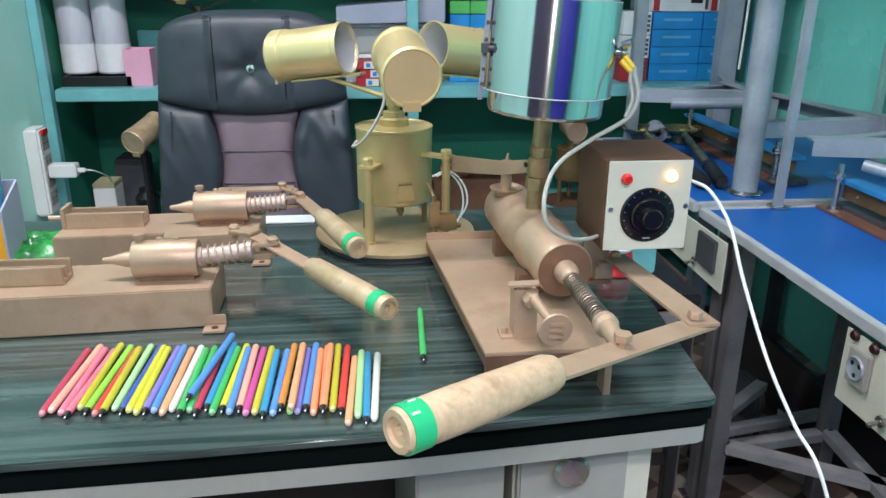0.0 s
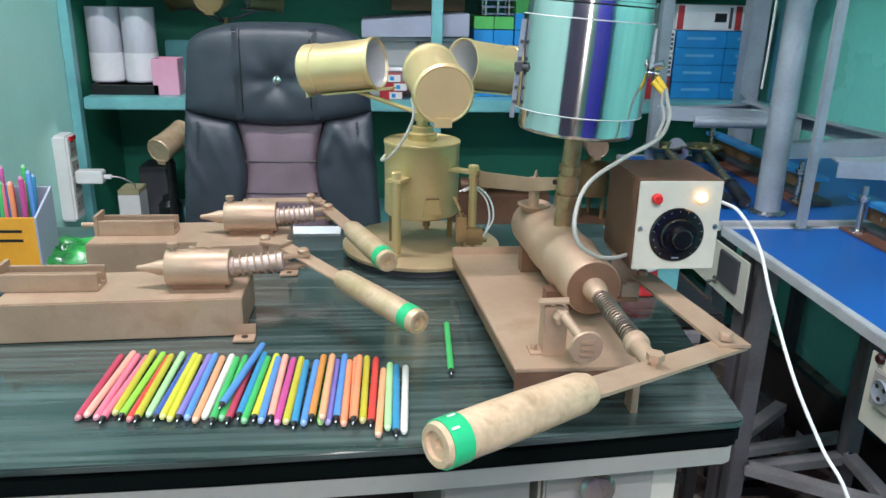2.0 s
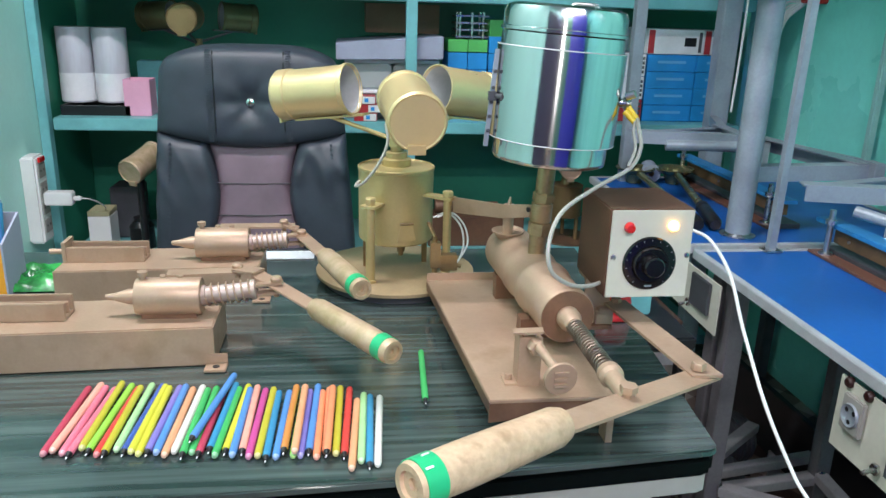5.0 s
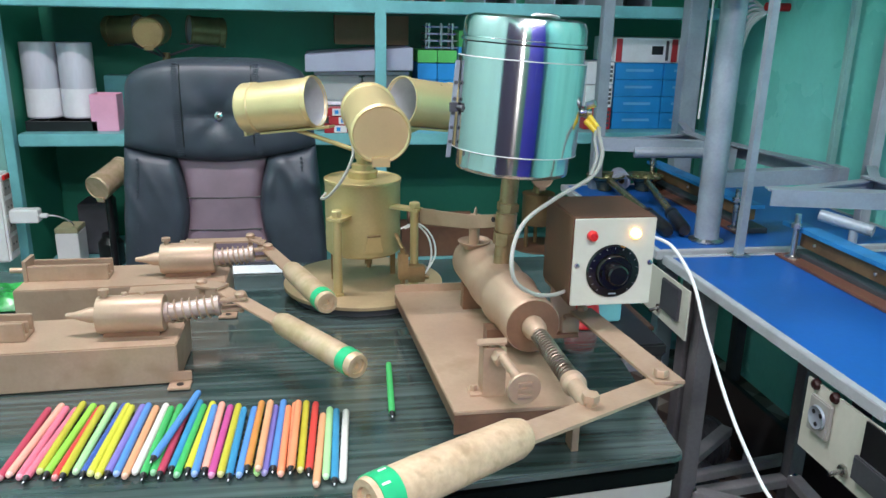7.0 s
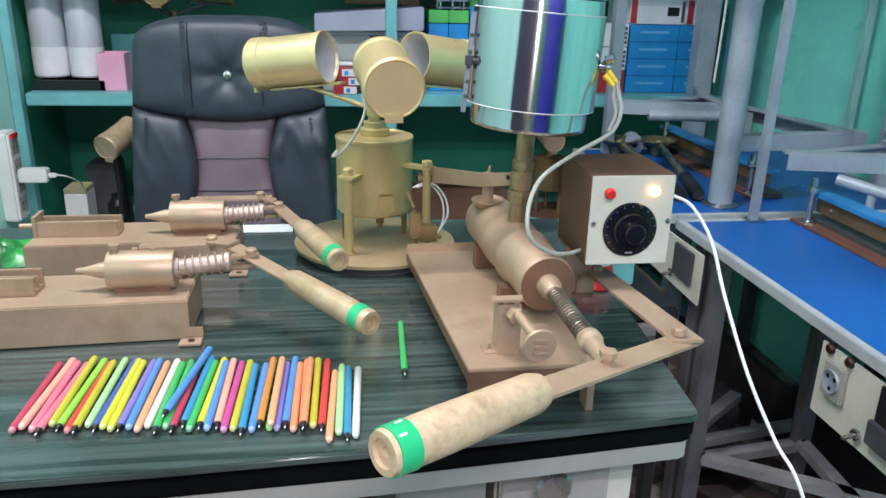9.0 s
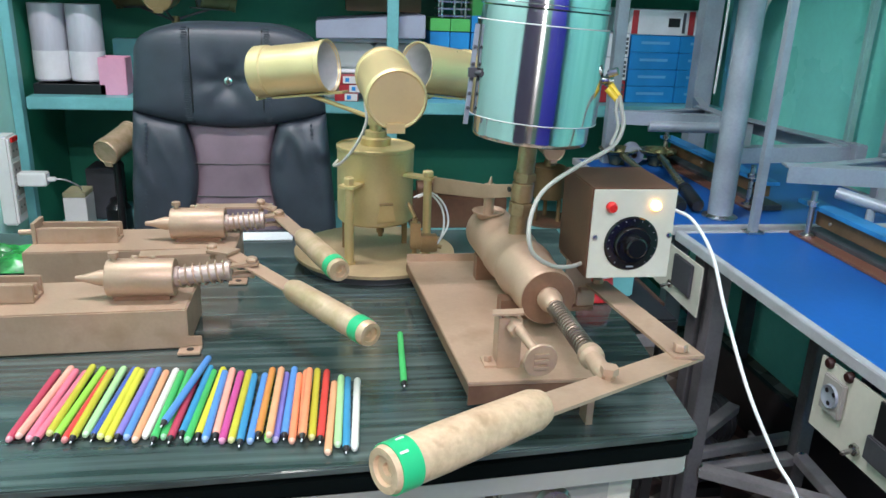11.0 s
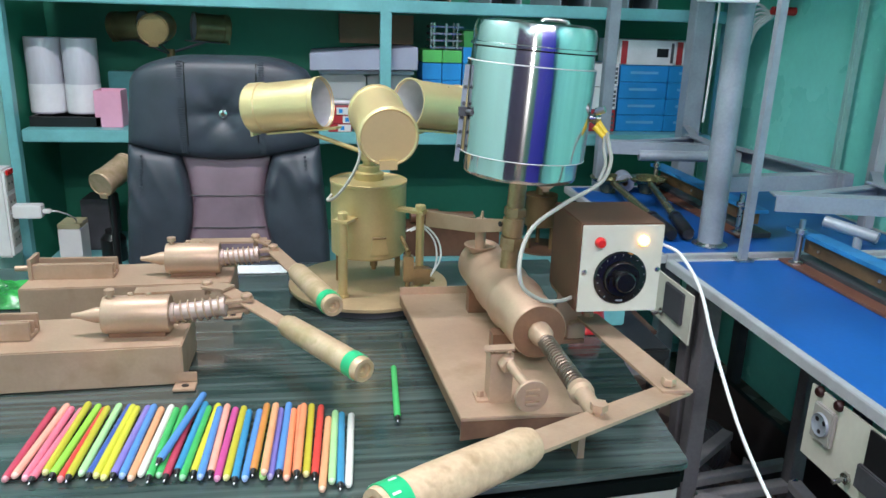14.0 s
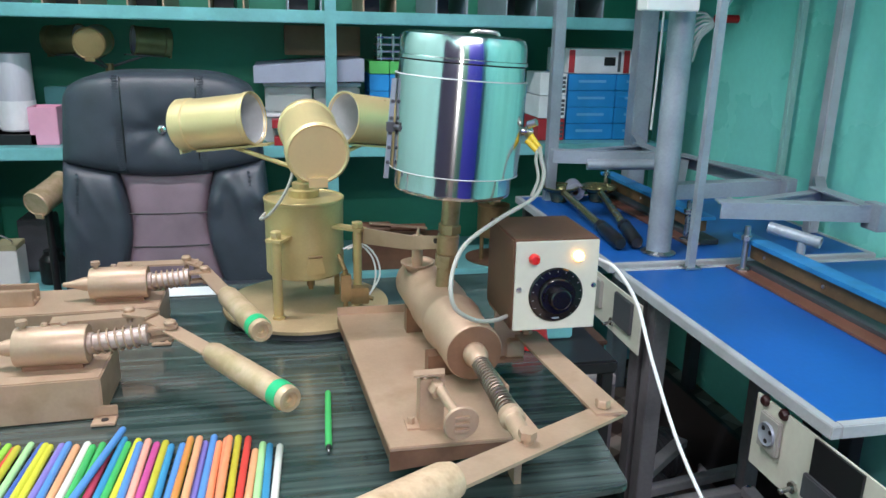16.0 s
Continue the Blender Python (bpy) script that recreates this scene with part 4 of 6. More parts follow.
def carousel(parent, hx, hy, hz, rin, r, L, angles, tilt, body, inner, armat):
    for a in angles:
        ca, sa = math.cos(radians(a)), math.sin(radians(a))
        c = (hx + rin * ca, hy + rin * sa, hz)
        cu, o, dn = cup(parent, c, a, tilt, r, L, body, inner)
        c = Vector(c)
        s0 = c + dn * (r * 1.06)
        part("cradle_bar", mesh_of(bar(s0 - o * 0.02, s0 + o * (L * 0.8), 0.024 * r / 0.042, 0.003, dn)), armat, parent)
        part("arm", mesh_of(tube([(hx, hy, hz - r - 0.035), (hx + (rin + L * 0.3) * ca, hy + (rin + L * 0.3) * sa, s0.z - L * 0.3 * math.sin(radians(tilt)))], 0.0035, 8, 1)), armat, parent)


HZ = 1.043
carousel(boil, BXc, BYc, HZ, 0.074, 0.0368, 0.122, (274, 34, 154), 8, M["gold_l"], M["alu_in"], M["gold"])
part("hub_post", mesh_of(cyl((BXc, BYc, 0.98), (BXc, BYc, HZ - 0.036), 0.008, seg=16), lathe((BXc, BYc, HZ - 0.080), (0, 0, 1), [(0.013, 0), (0.013, 0.012)], 6)), M["gold"], boil)
part("hose", mesh_of(tube([(BXc - 0.018, BYc - 0.03, 1.0), (BXc - 0.016, BYc - 0.045, 0.975), (BXc - 0.03, BYc - 0.055, 0.945), (BXc - 0.05, BYc - 0.05, 0.918), (BXc - 0.062, BYc - 0.03, 0.908), (BXc - 0.056, BYc - 0.012, 0.912)], 0.0022)), M["cable"], boil, "thin pale hose")
# bridge bar between the boiler's post and the riser
QX, QY = 0.120, 1.118
part("bridge_post", mesh_of(cyl((QX, QY, zb), (QX, QY, 0.901), 0.0062, seg=16), lathe((QX, QY, zb), (0, 0, 1), [(0.0095, 0), (0.0095, 0.012), (0.007, 0.013)], 6), bolt((QX, QY, 0.901), (0, 0, 1), 0.0085, 0.007)), M["gold"], boil)
part("bridge_lug", mesh_of(bar((0.090, 1.142, 0.897), (QX + 0.008, QY - 0.004, 0.897), 0.018, 0.004)), M["gold"], boil)
bridge = part("bridge_bar", mesh_of(prism([(0.127, 1.116, 0.876), (0.127, 1.116, 0.897), (0.129, 1.112, 0.900), (0.177, 0.998, 0.918), (0.203, 0.935, 0.934), (0.206, 0.928, 0.930), (0.206, 0.928, 0.921), (0.203, 0.935, 0.918), (0.177, 0.998, 0.899)], (0.0035, 0.0015, 0))), M["copper"], boil, "arched flat copper-painted bar", bev=0.0006)
part("hole", mesh_of(cyl((0.1985, 0.942, 0.926), (0.1975, 0.9415, 0.926), 0.0034, seg=14)), M["black"], bridge)
part("valve_block", mesh_of(box(0.094, 0.109, 1.094, 1.108, 0.797, 0.836)), M["gold_d"], boil, bev=0.001)
part("valve_block", mesh_of(box(0.109, 0.134, 1.096, 1.112, 0.792, 0.816)), M["gold_d"], boil, bev=0.001)
part("valve_pipe", mesh_of(cyl((0.101, 1.101, zb), (0.101, 1.101, 0.842), 0.004, seg=12), cyl((0.100, 1.101, 0.812), (0.140, 1.100, 0.798), 0.0032, seg=12), cyl((0.101, 1.101, 0.842), (0.094, 1.13, 0.856), 0.003, seg=10)), M["gold_d"], boil)
for o in (0.0, 0.006):
    part("wire_loop", mesh_of(tube([(0.100 + o, 1.12, 0.868), (0.122 + o, 1.13, 0.872), (0.142 + o, 1.13, 0.852), (0.147 + o, 1.125, 0.825), (0.140, 1.12, 0.802), (0.126, 1.112, 0.790)], 0.0014)), M["white"], boil)

# office chair behind the desk
plan(1.15)
FL = PLAN["floor"]
chair = thing("office_chair", (-0.235, 1.90, FL), "black leather office chair with mauve centre panel and crystal button", "chair")
CXc = -0.235


def pad(xl, xr, z0, z1, y, depth, bulge, nx=18, nz=18, tuft=None, round_top=0.0, sag=(0.0, 0.0, 0.0)):
    """upholstered pad: xl, xr give the side edges as functions of the height"""
    def f(bm):
        front, back = [], []
        for j in range(nz + 1):
            v = j / nz
            rf, rb = [], []
            for i in range(nx + 1):
                u = i / nx
                z = z0 + (z1 - z0) * v
                x = xl(z) + (xr(z) - xl(z)) * u
                zz = z - (round_top * (abs(2 * u - 1) ** 4) * v if round_top else 0)
                zz -= sag[0] * (1 - (2 * u - 1) ** 2) * (1 - v) + (sag[1] * (1 - u) + sag[2] * u) * v
                e = (1 - abs(2 * u - 1) ** 6) * (1 - abs(2 * v - 1) ** 6)
                b = bulge * e ** 0.5
                if tuft:
                    d = math.hypot(x - tuft[0], (zz - tuft[1]))
                    b -= tuft[2] * math.exp(-(d / 0.028) ** 2) + 0.006 * math.exp(-(d / 0.09) ** 2) * (0.5 + 0.5 * math.cos(6 * math.atan2(zz - tuft[1], x - tuft[0])))
                    b -= 0.007 * math.exp(-((x - tuft[0]) / 0.006) ** 2) * max(0, min(1, (tuft[1] - zz) / 0.01)) * max(0, 1 - (tuft[1] - zz) / 0.06)
                b += 0.0012 * noise.noise(Vector((x * 14, zz * 14, y)))
                if not tuft and bulge > 0.025:
                    b += 0.032 * max(0, noise.noise(Vector((x * 22 + zz * 9, zz * 6 - abs(x - CXc) * 14, 3.0)))) * max(0, 1 - abs(zz - 0.80) / 0.12)
                rf.append(bm.verts.new((x, y - b, zz)))
                rb.append(bm.verts.new((x, y + depth, zz)))
            front.append(rf)
            back.append(rb)
        for j in range(nz):
            for i in range(nx):
                bm.faces.new((front[j][i], front[j][i + 1], front[j + 1][i + 1], front[j + 1][i]))
                bm.faces.new((back[j][i], back[j + 1][i], back[j + 1][i + 1], back[j][i + 1]))
        for j in range(nz):
            bm.faces.new((front[j][0], front[j + 1][0], back[j + 1][0], back[j][0]))
            bm.faces.new((front[j][nx], back[j][nx], back[j + 1][nx], front[j + 1][nx]))
        for i in range(nx):
            bm.faces.new((front[0][i], back[0][i], back[0][i + 1], front[0][i + 1]))
            bm.faces.new((front[nz][i], front[nz][i + 1], back[nz][i + 1], back[nz][i]))
    return f


def half(z):
    return 0.228 - 0.036 * max(0, min(1, (z - 0.62) / 0.45)) - 0.02 * max(0, (z - 1.03) / 0.05) ** 2


def inner(z):
    return 0.079 + 0.022 * abs((z - 0.755) / 0.12) ** 1.7


CYf = 1.80
SZ = 0.885
head = part("head_pad", mesh_of(pad(lambda z: CXc - half(z), lambda z: CXc + half(z), SZ - 0.004, 1.070, CYf, 0.09, 0.035, 36, 28, (CXc, 0.950, 0.020), 0.030, (0.034, 0, 0))), M["leather"], chair, "padded black leather head section", smooth=60)
part("button", mesh_of(lathe((CXc, CYf - 0.010, 0.950), (0, -1, 0), [(0.013, 0), (0.0135, 0.004), (0.009, 0.010), (0.004, 0.012), (0, 0.012)], 10)), M["steel"], head, "faceted crystal button", smooth=5)
for sx in (-0.085, 0.085):
    stitches = bmesh.new()
    for k in range(40):
        v = 0.06 + 0.90 * k / 39
        z = SZ - 0.004 + v * (1.070 - SZ + 0.004) - 0.028 * (1 - v)
        yy = CYf - 0.035 * (1 - abs(2 * v - 1) ** 6) ** 0.5
        wob = 0.0015 * math.sin(k * 2.1)
        box(CXc + sx - 0.006 + wob, CXc + sx + 0.006 + wob, yy - 0.0011, yy + 0.002, z - 0.0014, z + 0.0014)(stitches)
    part("seam", stitches, M["leather"], head, "gathered leather seam", bev=0.0006)
    line = [SZ - 0.004 + v * (1.074 - SZ) - 0.028 * (1 - v) for v in (0.04, 0.2, 0.4, 0.6, 0.8, 0.95)]
    part("piping", mesh_of(tube([(CXc + sx * 0.88, CYf - 0.0345 * (1 - abs(2 * v - 1) ** 6) ** 0.5, z) for v, z in zip((0.04, 0.2, 0.4, 0.6, 0.8, 0.95), line)], 0.0018, 6, 4)), M["black"], head)
for name, sg in (("side_pad", -1), ("side_pad", 1)):
    part(name, mesh_of(pad((lambda z: CXc - half(z)) if sg < 0 else (lambda z: CXc + inner(z)), (lambda z: CXc - inner(z)) if sg < 0 else (lambda z: CXc + half(z)), 0.50, SZ + 0.004 - 0.008, CYf - 0.004, 0.09, 0.030, 20, 34, None, 0.0, (0, 0.002, 0.022) if sg < 0 else (0, 0.022, 0.002))), M["leather"], chair, smooth=60)
for sg in (-1, 1):
    stitches = bmesh.new()
    for k in range(34):
        z = 0.535 + k * 0.0098
        xs = CXc + sg * (half(z) - 0.034)
        box(xs - 0.003, xs + 0.003, CYf - 0.0350, CYf - 0.0325, z - 0.003, z + 0.003)(stitches)
    part("seam", stitches, M["leather"], chair, bev=0.001)
mid = part("centre_panel", mesh_of(pad(lambda z: CXc - inner(z) - 0.002, lambda z: CXc + inner(z) + 0.002, 0.50, SZ - 0.030, CYf + 0.006, 0.08, 0.018, 14, 24)), M["mesh"], chair, "mauve fabric centre panel", smooth=60)
for z in (0.765, 0.69):
    part("seam", mesh_of(tube([(CXc - 0.082, CYf - 0.0105, z + 0.001), (CXc, CYf - 0.0125, z), (CXc + 0.082, CYf - 0.0105, z + 0.001)], 0.0016, 6, 4)), M["black"], mid)
part("back_shell", mesh_of(box(CXc - 0.19, CXc + 0.19, CYf + 0.088, CYf + 0.10, 0.5, 1.02)), M["black"], chair, bev=0.01)
part("seat", mesh_of(box(CXc - 0.24, CXc + 0.24, 1.40, CYf + 0.02, 0.535, 0.61)), M["leather"], chair, bev=0.03)
part("column", mesh_of(cyl((CXc, 1.62, FL + 0.07), (CXc, 1.62, 0.535), 0.025)), M["black"], chair)
for k in range(5):
    a = radians(k * 72 + 20)
    leg = part("base_leg", mesh_of(bar((CXc, 1.62, FL + 0.085), (CXc + 0.27 * math.cos(a), 1.62 + 0.27 * math.sin(a), FL + 0.06), 0.04, 0.025)), M["black"], chair, bev=0.004)
    cxk, cyk = CXc + 0.27 * math.cos(a), 1.62 + 0.27 * math.sin(a)
    part("castor", mesh_of(cyl((cxk - 0.02, cyk, FL + 0.027), (cxk + 0.02, cyk, FL + 0.027), 0.027)), M["black"], leg)

# shelving
SY, SYB = 2.05, 2.40
shelf = thing("shelving", (0.15, 2.2, FL), "teal-painted steel shelving against the green wall", "shelving")
for x0, x1 in ((-0.783, -0.760), (0.128, 0.156), (1.06, 1.10)):
    part("post", mesh_of(box(x0, x1, SY, SY + 0.03, FL, 2.0)), M["teal"], shelf, bev=0.002)
for z0, z1, xa, xb in ((0.841, 0.872, -0.750, 1.059), (1.174, 1.205, -0.750, 1.059), (0.489, 0.522, 0.157, 1.059), (0.485, 0.515, -0.750, 0.127), (FL + 0.06, FL + 0.09, -0.750, 1.059), (1.60, 1.63, -0.750, 1.059)):
    part("board", mesh_of(box(xa, xb, SY + 0.002, SYB - 0.002, z0, z1)), M["teal"], shelf, bev=0.003)
# the shade inside the shelving is put into this sheet's dark colour
part("shaded_side_sheet", mesh_of(box(-0.782, -0.778, SY + 0.03, SYB, FL, 2.0)), M["wall_dark"], shelf, "side sheet, coloured dark green for the shade inside the shelving")
S1, S2, S0 = 0.872, 1.205, 0.522

for x in (-0.727, -0.638):
    f = thing("film_roll", (x, 2.20, S1 + 0.025), "tall roll of white paper film in plastic, on a black tray", "roll", "white rolls")
    z = S1 + 0.025
    part("roll", mesh_of(lathe((x, 2.20, z), (0, 0, 1), [(0.012, 0), (0.042, 0), (0.043, 0.002), (0.043, 0.188), (0.042, 0.190), (0.012, 0.190)], 32)), M["film"], f)
    part("label_band", mesh_of(lathe((x, 2.20, z), (0, 0, 1), [(0.0432, 0.004), (0.0436, 0.004), (0.0436, 0.075), (0.0432, 0.075)], 32, closed=False)), M["paper"], f, "white wrapper band")
solid("tray", mesh_of(box(-0.745, -0.575, 2.10, 2.26, S1 + 0.0005, S1 + 0.006), box(-0.745, -0.575, 2.10, 2.106, S1 + 0.006, S1 + 0.025), box(-0.745, -0.575, 2.254, 2.26, S1 + 0.006, S1 + 0.025), box(-0.745, -0.739, 2.106, 2.254, S1 + 0.006, S1 + 0.025)), M["black"], "shallow black plastic tray on the shelf", "tray")
tub = thing("tub", (-0.552, 2.13, S1), "pink plastic tub on the shelf", "tub")
part("body", mesh_of(box(-0.588, -0.523, 2.10, 2.104, S1, S1 + 0.092), box(-0.588, -0.523, 2.166, 2.17, S1, S1 + 0.092), box(-0.588, -0.584, 2.104, 2.166, S1, S1 + 0.092), box(-0.527, -0.523, 2.104, 2.166, S1, S1 + 0.092), box(-0.584, -0.527, 2.104, 2.166, S1, S1 + 0.004)), M["pink"], tub, bev=0.0015)
solid("folder", mesh_of(box(-0.60, -0.50, 2.30, 2.34, S1, S1 + 0.125)), M["teal"], "teal file folder standing on the shelf", "folder", bev=0.003)

# lilac carton, clear tubs, small boxes
lid = thing("flat_carton", (0.09, 2.2, 1.03), "flat lilac-grey carton on clear tubs", "carton")
part("lid", mesh_of(prism([(-0.05, 2.08, 1.026), (0.228, 2.08, 1.032), (0.228, 2.08, 1.090), (-0.05, 2.08, 1.068)], (0, 0.26, 0))), M["lilac"], lid, bev=0.002)
for x0, y0, z0 in ((-0.03, 2.10, S1 + 0.001), (0.10, 2.12, S1 + 0.001), (-0.025, 2.11, S1 + 0.078), (0.10, 2.12, S1 + 0.078)):
    f = thing("clear_tub", (x0 + 0.06, y0 + 0.08, z0), "clear plastic tub with a pale lid", "tub", "clear tubs")
    part("body", mesh_of(box(x0, x0 + 0.12, y0, y0 + 0.16, z0, z0 + 0.066)), M["glass"], f, bev=0.006)
    part("lid", mesh_of(box(x0 - 0.003, x0 + 0.123, y0 - 0.003, y0 + 0.163, z0 + 0.067, z0 + 0.076)), M["paper"], f, bev=0.002)
random.seed(7)
for k, (x, z, c) in enumerate(((0.00, 0.0, "box_red"), (0.012, 0.022, "white"), (-0.004, 0.044, "box_red"), (0.09, 0.0, "box_red"), (0.075, 0.022, "box_red"))):
    f = thing("small_box", (x + 0.03, 2.08, S1 + z), "small red and white packet stacked on the shelf", "packet", "small packets")
    part("carton", mesh_of(box(x - 0.005, x + 0.055, 2.055, 2.095, S1 + z + 0.0005, S1 + z + 0.0215)), M["box_red"], f, bev=0.001)
    part("end_label", mesh_of(box(x + 0.020, x + 0.053, 2.0525, 2.055, S1 + z + 0.002, S1 + z + 0.020)), M["white"], f, "white end label")
    part("mark", mesh_of(box(x + 0.026, x + 0.036, 2.0515, 2.0525, S1 + z + 0.006, S1 + z + 0.016)), M["box_blue"], f)
solid("brown_carton", mesh_of(box(0.03, 0.235, 2.25, 2.38, 1.0905, 1.168)), M["card"], "brown cardboard box on the lilac carton", "box", bev=0.002)
for i in range(2):
    for j in range(4):
        x, z = 0.247 + i * 0.054, S1 + 0.001 + j * 0.044
        f = thing("blue_carton", (x + 0.026, 2.2, z), "small blue carton stacked on the shelf", "carton", "small blue cartons")
        part("body", mesh_of(box(x, x + 0.052, 2.13, 2.26, z, z + 0.043)), M["box_blue"], f, bev=0.001)
    x, z = 0.247 + i * 0.054, S1 + 0.178
    solid("green_carton", mesh_of(box(x, x + 0.052, 2.13, 2.26, z, z + 0.032)), M["box_green"], "small bright green carton on blue cartons", "carton", "green cartons", bev=0.001)
solid("green_carton", mesh_of(box(0.357, 0.41, 2.13, 2.26, S1 + 0.22, S1 + 0.262)), M["box_green"], "small bright green carton on blue cartons", "carton", "green cartons", bev=0.001)
for j in range(5):
    z = S1 + 0.001 + j * 0.044
    solid("blue_carton", mesh_of(box(0.357, 0.41, 2.13, 2.26, z, z + 0.0425)), M["box_blue"], "small blue carton stacked on the shelf", "carton", "small blue cartons", bev=0.001)
rack = thing("mould_rack", (0.315, 2.2, S1 + 0.21), "small stack of metal mould plates on bolts", "rack")
for j in range(4):
    part("plate", mesh_of(box(0.27, 0.36, 2.16, 2.24, S1 + 0.214 + j * 0.018, S1 + 0.218 + j * 0.018)), M["zinc"], rack)
for x, y in ((0.282, 2.17), (0.346, 2.17), (0.282, 2.23), (0.346, 2.23), (0.315, 2.17)):
    part("stud", mesh_of(cyl((x, y, S1 + 0.2105), (x, y, S1 + 0.280), 0.004, seg=10)), M["zinc"], rack)

# long blue cartons and white cartons on the right
for j in range(4):
    z = S1 + 0.001 + j * 0.0458
    for i, (xa, xb) in enumerate(((0.800, 0.941), (0.943, 1.040))):
        f = thing("long_carton", ((xa + xb) / 2, 2.2, z), "glossy blue carton stacked on the shelf", "carton", "stacked blue cartons")
        part("body", mesh_of(box(xa, xb, 2.12, 2.32, z, z + 0.0450)), M["box_blue"], f, bev=0.0015)
        part("print", mesh_of(box(xa + 0.03, xb - 0.03, 2.1188, 2.12, z + 0.022, z + 0.029)), M["print_blue"], f, "paler printed line")
z = S1 + 0.185
for xa, xb in ((0.796, 0.956), (0.958, 1.040)):
    f = thing("white_carton", ((xa + xb) / 2, 2.2, z), "white carton with red end on blue cartons", "carton", "white cartons")
    part("body", mesh_of(box(xa, xb, 2.12, 2.30, z, z + 0.066)), M["paper"], f, bev=0.0015)
    part("red_end", mesh_of(box(xa + 0.001, xa + 0.018, 2.1185, 2.12, z + 0.002, z + 0.064)), M["box_red"], f)
    part("picture", mesh_of(box(xb - 0.055, xb - 0.022, 2.1185, 2.12, z + 0.022, z + 0.045)), M["black"], f)
    part("print", mesh_of(box(xb - 0.014, xb - 0.006, 2.1185, 2.12, z + 0.006, z + 0.060)), M["grey_d"], f)
for j in range(3):
    z = S1 + 0.001 + j * 0.062
    f = thing("white_carton", (0.765, 2.16, z), "white carton with dark printed edge", "carton", "white cartons")
    part("body", mesh_of(box(0.715, 0.792, 2.11, 2.24, z, z + 0.060)), M["paper"] if j else M["box_red"], f, bev=0.0015)
    for q in range(4):
        part("print", mesh_of(box(0.779, 0.788, 2.1085, 2.11, z + 0.008 + q * 0.012, z + 0.016 + q * 0.012)), M["grey_d"], f)

# second boiler stand, dark, behind the chair
b2 = thing("small_boiler_stand", (-0.42, 2.25, S1), "dark bronze stand with three tin cups", "boiler")
part("drum", mesh_of(lathe((-0.42, 2.25, S1), (0, 0, 1), [(0.05, 0), (0.05, 0.10), (0.012, 0.104), (0.010, 0.19)], 32)), M["gold_d"], b2)
carousel(b2, -0.425, 2.25, 1.122, 0.068, 0.0365, 0.095, (268, 22, 158), 4, M["gold_d"], M["alu_in"], M["grey_d"])

# cup on a dark stand and things on the lowest boards
cs = thing("tilted_cup_stand", (-0.53, 1.98, FL), "bronze tin cup on a black stand beside the chair", "stand")
cup(cs, (-0.506, 2.03, 0.790), 245, 18, 0.031, 0.105, M["wood_g"], M["alu_in"])
part("pole", mesh_of(cyl((-0.535, 1.98, FL), (-0.535, 1.985, 0.735), 0.009, seg=16)), M["black"], cs)
part("foot", mesh_of(lathe((-0.535, 1.98, FL), (0, 0, 1), [(0.10, 0), (0.10, 0.01), (0.02, 0.02)], 24)), M["black"], cs)
wb = thing("socket_box", (-0.63, 2.0, 0.516), "white box with a yellow top on the shelf", "box")
part("body", mesh_of(box(-0.695, -0.640, 2.055, 2.13, 0.516, 0.616)), M["white"], wb, bev=0.002)
part("lid", mesh_of(box(-0.695, -0.640, 2.055, 2.13, 0.6165, 0.630)), M["olive"], wb, bev=0.002)
solid("storage_bin", mesh_of(box(-0.678, -0.600, 2.20, 2.30, 0.516, 0.660)), M["grey_d"], "small dark grey-blue storage bin on the shelf", "bin", bev=0.004)
solid("dark_jar", mesh_of(lathe((-0.575, 2.11, 0.516), (0, 0, 1), [(0.03, 0), (0.032, 0.004), (0.032, 0.06), (0.02, 0.075), (0.02, 0.085), (0, 0.085)], 20)), M["black"], "dark glass jar on the shelf", "jar")
# press parts and drum stored on the low right board
st = thing("stored_press", (0.30, 2.12, S0), "brown press body lying on the low shelf", "press")
part("block", mesh_of(box(0.20, 0.47, 2.075, 2.17, S0, S0 + 0.085)), M["brown"], st, bev=0.002)
part("barrel", mesh_of(cyl((0.22, 2.12, S0 + 0.106), (0.30, 2.12, S0 + 0.106), 0.020, b=0.001)), M["copper_d"], st)
part("rod", mesh_of(cyl((0.30, 2.12, S0 + 0.108), (0.40, 2.12, S0 + 0.108), 0.010)), M["copper_d"], st)
part("lever", mesh_of(bar((0.24, 2.09, S0 + 0.132), (0.40, 2.09, S0 + 0.112), 0.014, 0.004)), M["copper"], st)
dr = thing("stored_boiler", (0.615, 2.14, S0), "gold-painted drum on a round plate on the low shelf", "boiler")
part("base_plate", mesh_of(lathe((0.615, 2.145, S0), (0, 0, 1), [(0.085, 0), (0.086, 0.001), (0.086, 0.005), (0, 0.006)], 48)), M["copper_d"], dr)
part("drum", mesh_of(lathe((0.605, 2.14, 0), (0, 0, 1), [(0, 0.594), (0.044, 0.594), (0.046, 0.596), (0.046, 0.680), (0.047, 0.682), (0.047, 0.686), (0.02, 0.688), (0.012, 0.72)], 32)), M["gold_d"], dr)
for a in (80, 200, 320):
    lx, ly = 0.605 + 0.038 * math.cos(radians(a)), 2.14 + 0.038 * math.sin(radians(a))
    part("leg", mesh_of(cyl((lx, ly, S0 + 0.005), (lx, ly, 0.60), 0.006, seg=10)), M["gold_d"], dr)
cup(dr, (0.592, 2.145, 0.752), 270, 5, 0.029, 0.085, M["copper"], M["alu_in"])
part("neck", mesh_of(cyl((0.605, 2.14, 0.71), (0.600, 2.13, 0.725), 0.010, seg=12)), M["gold_d"], dr)

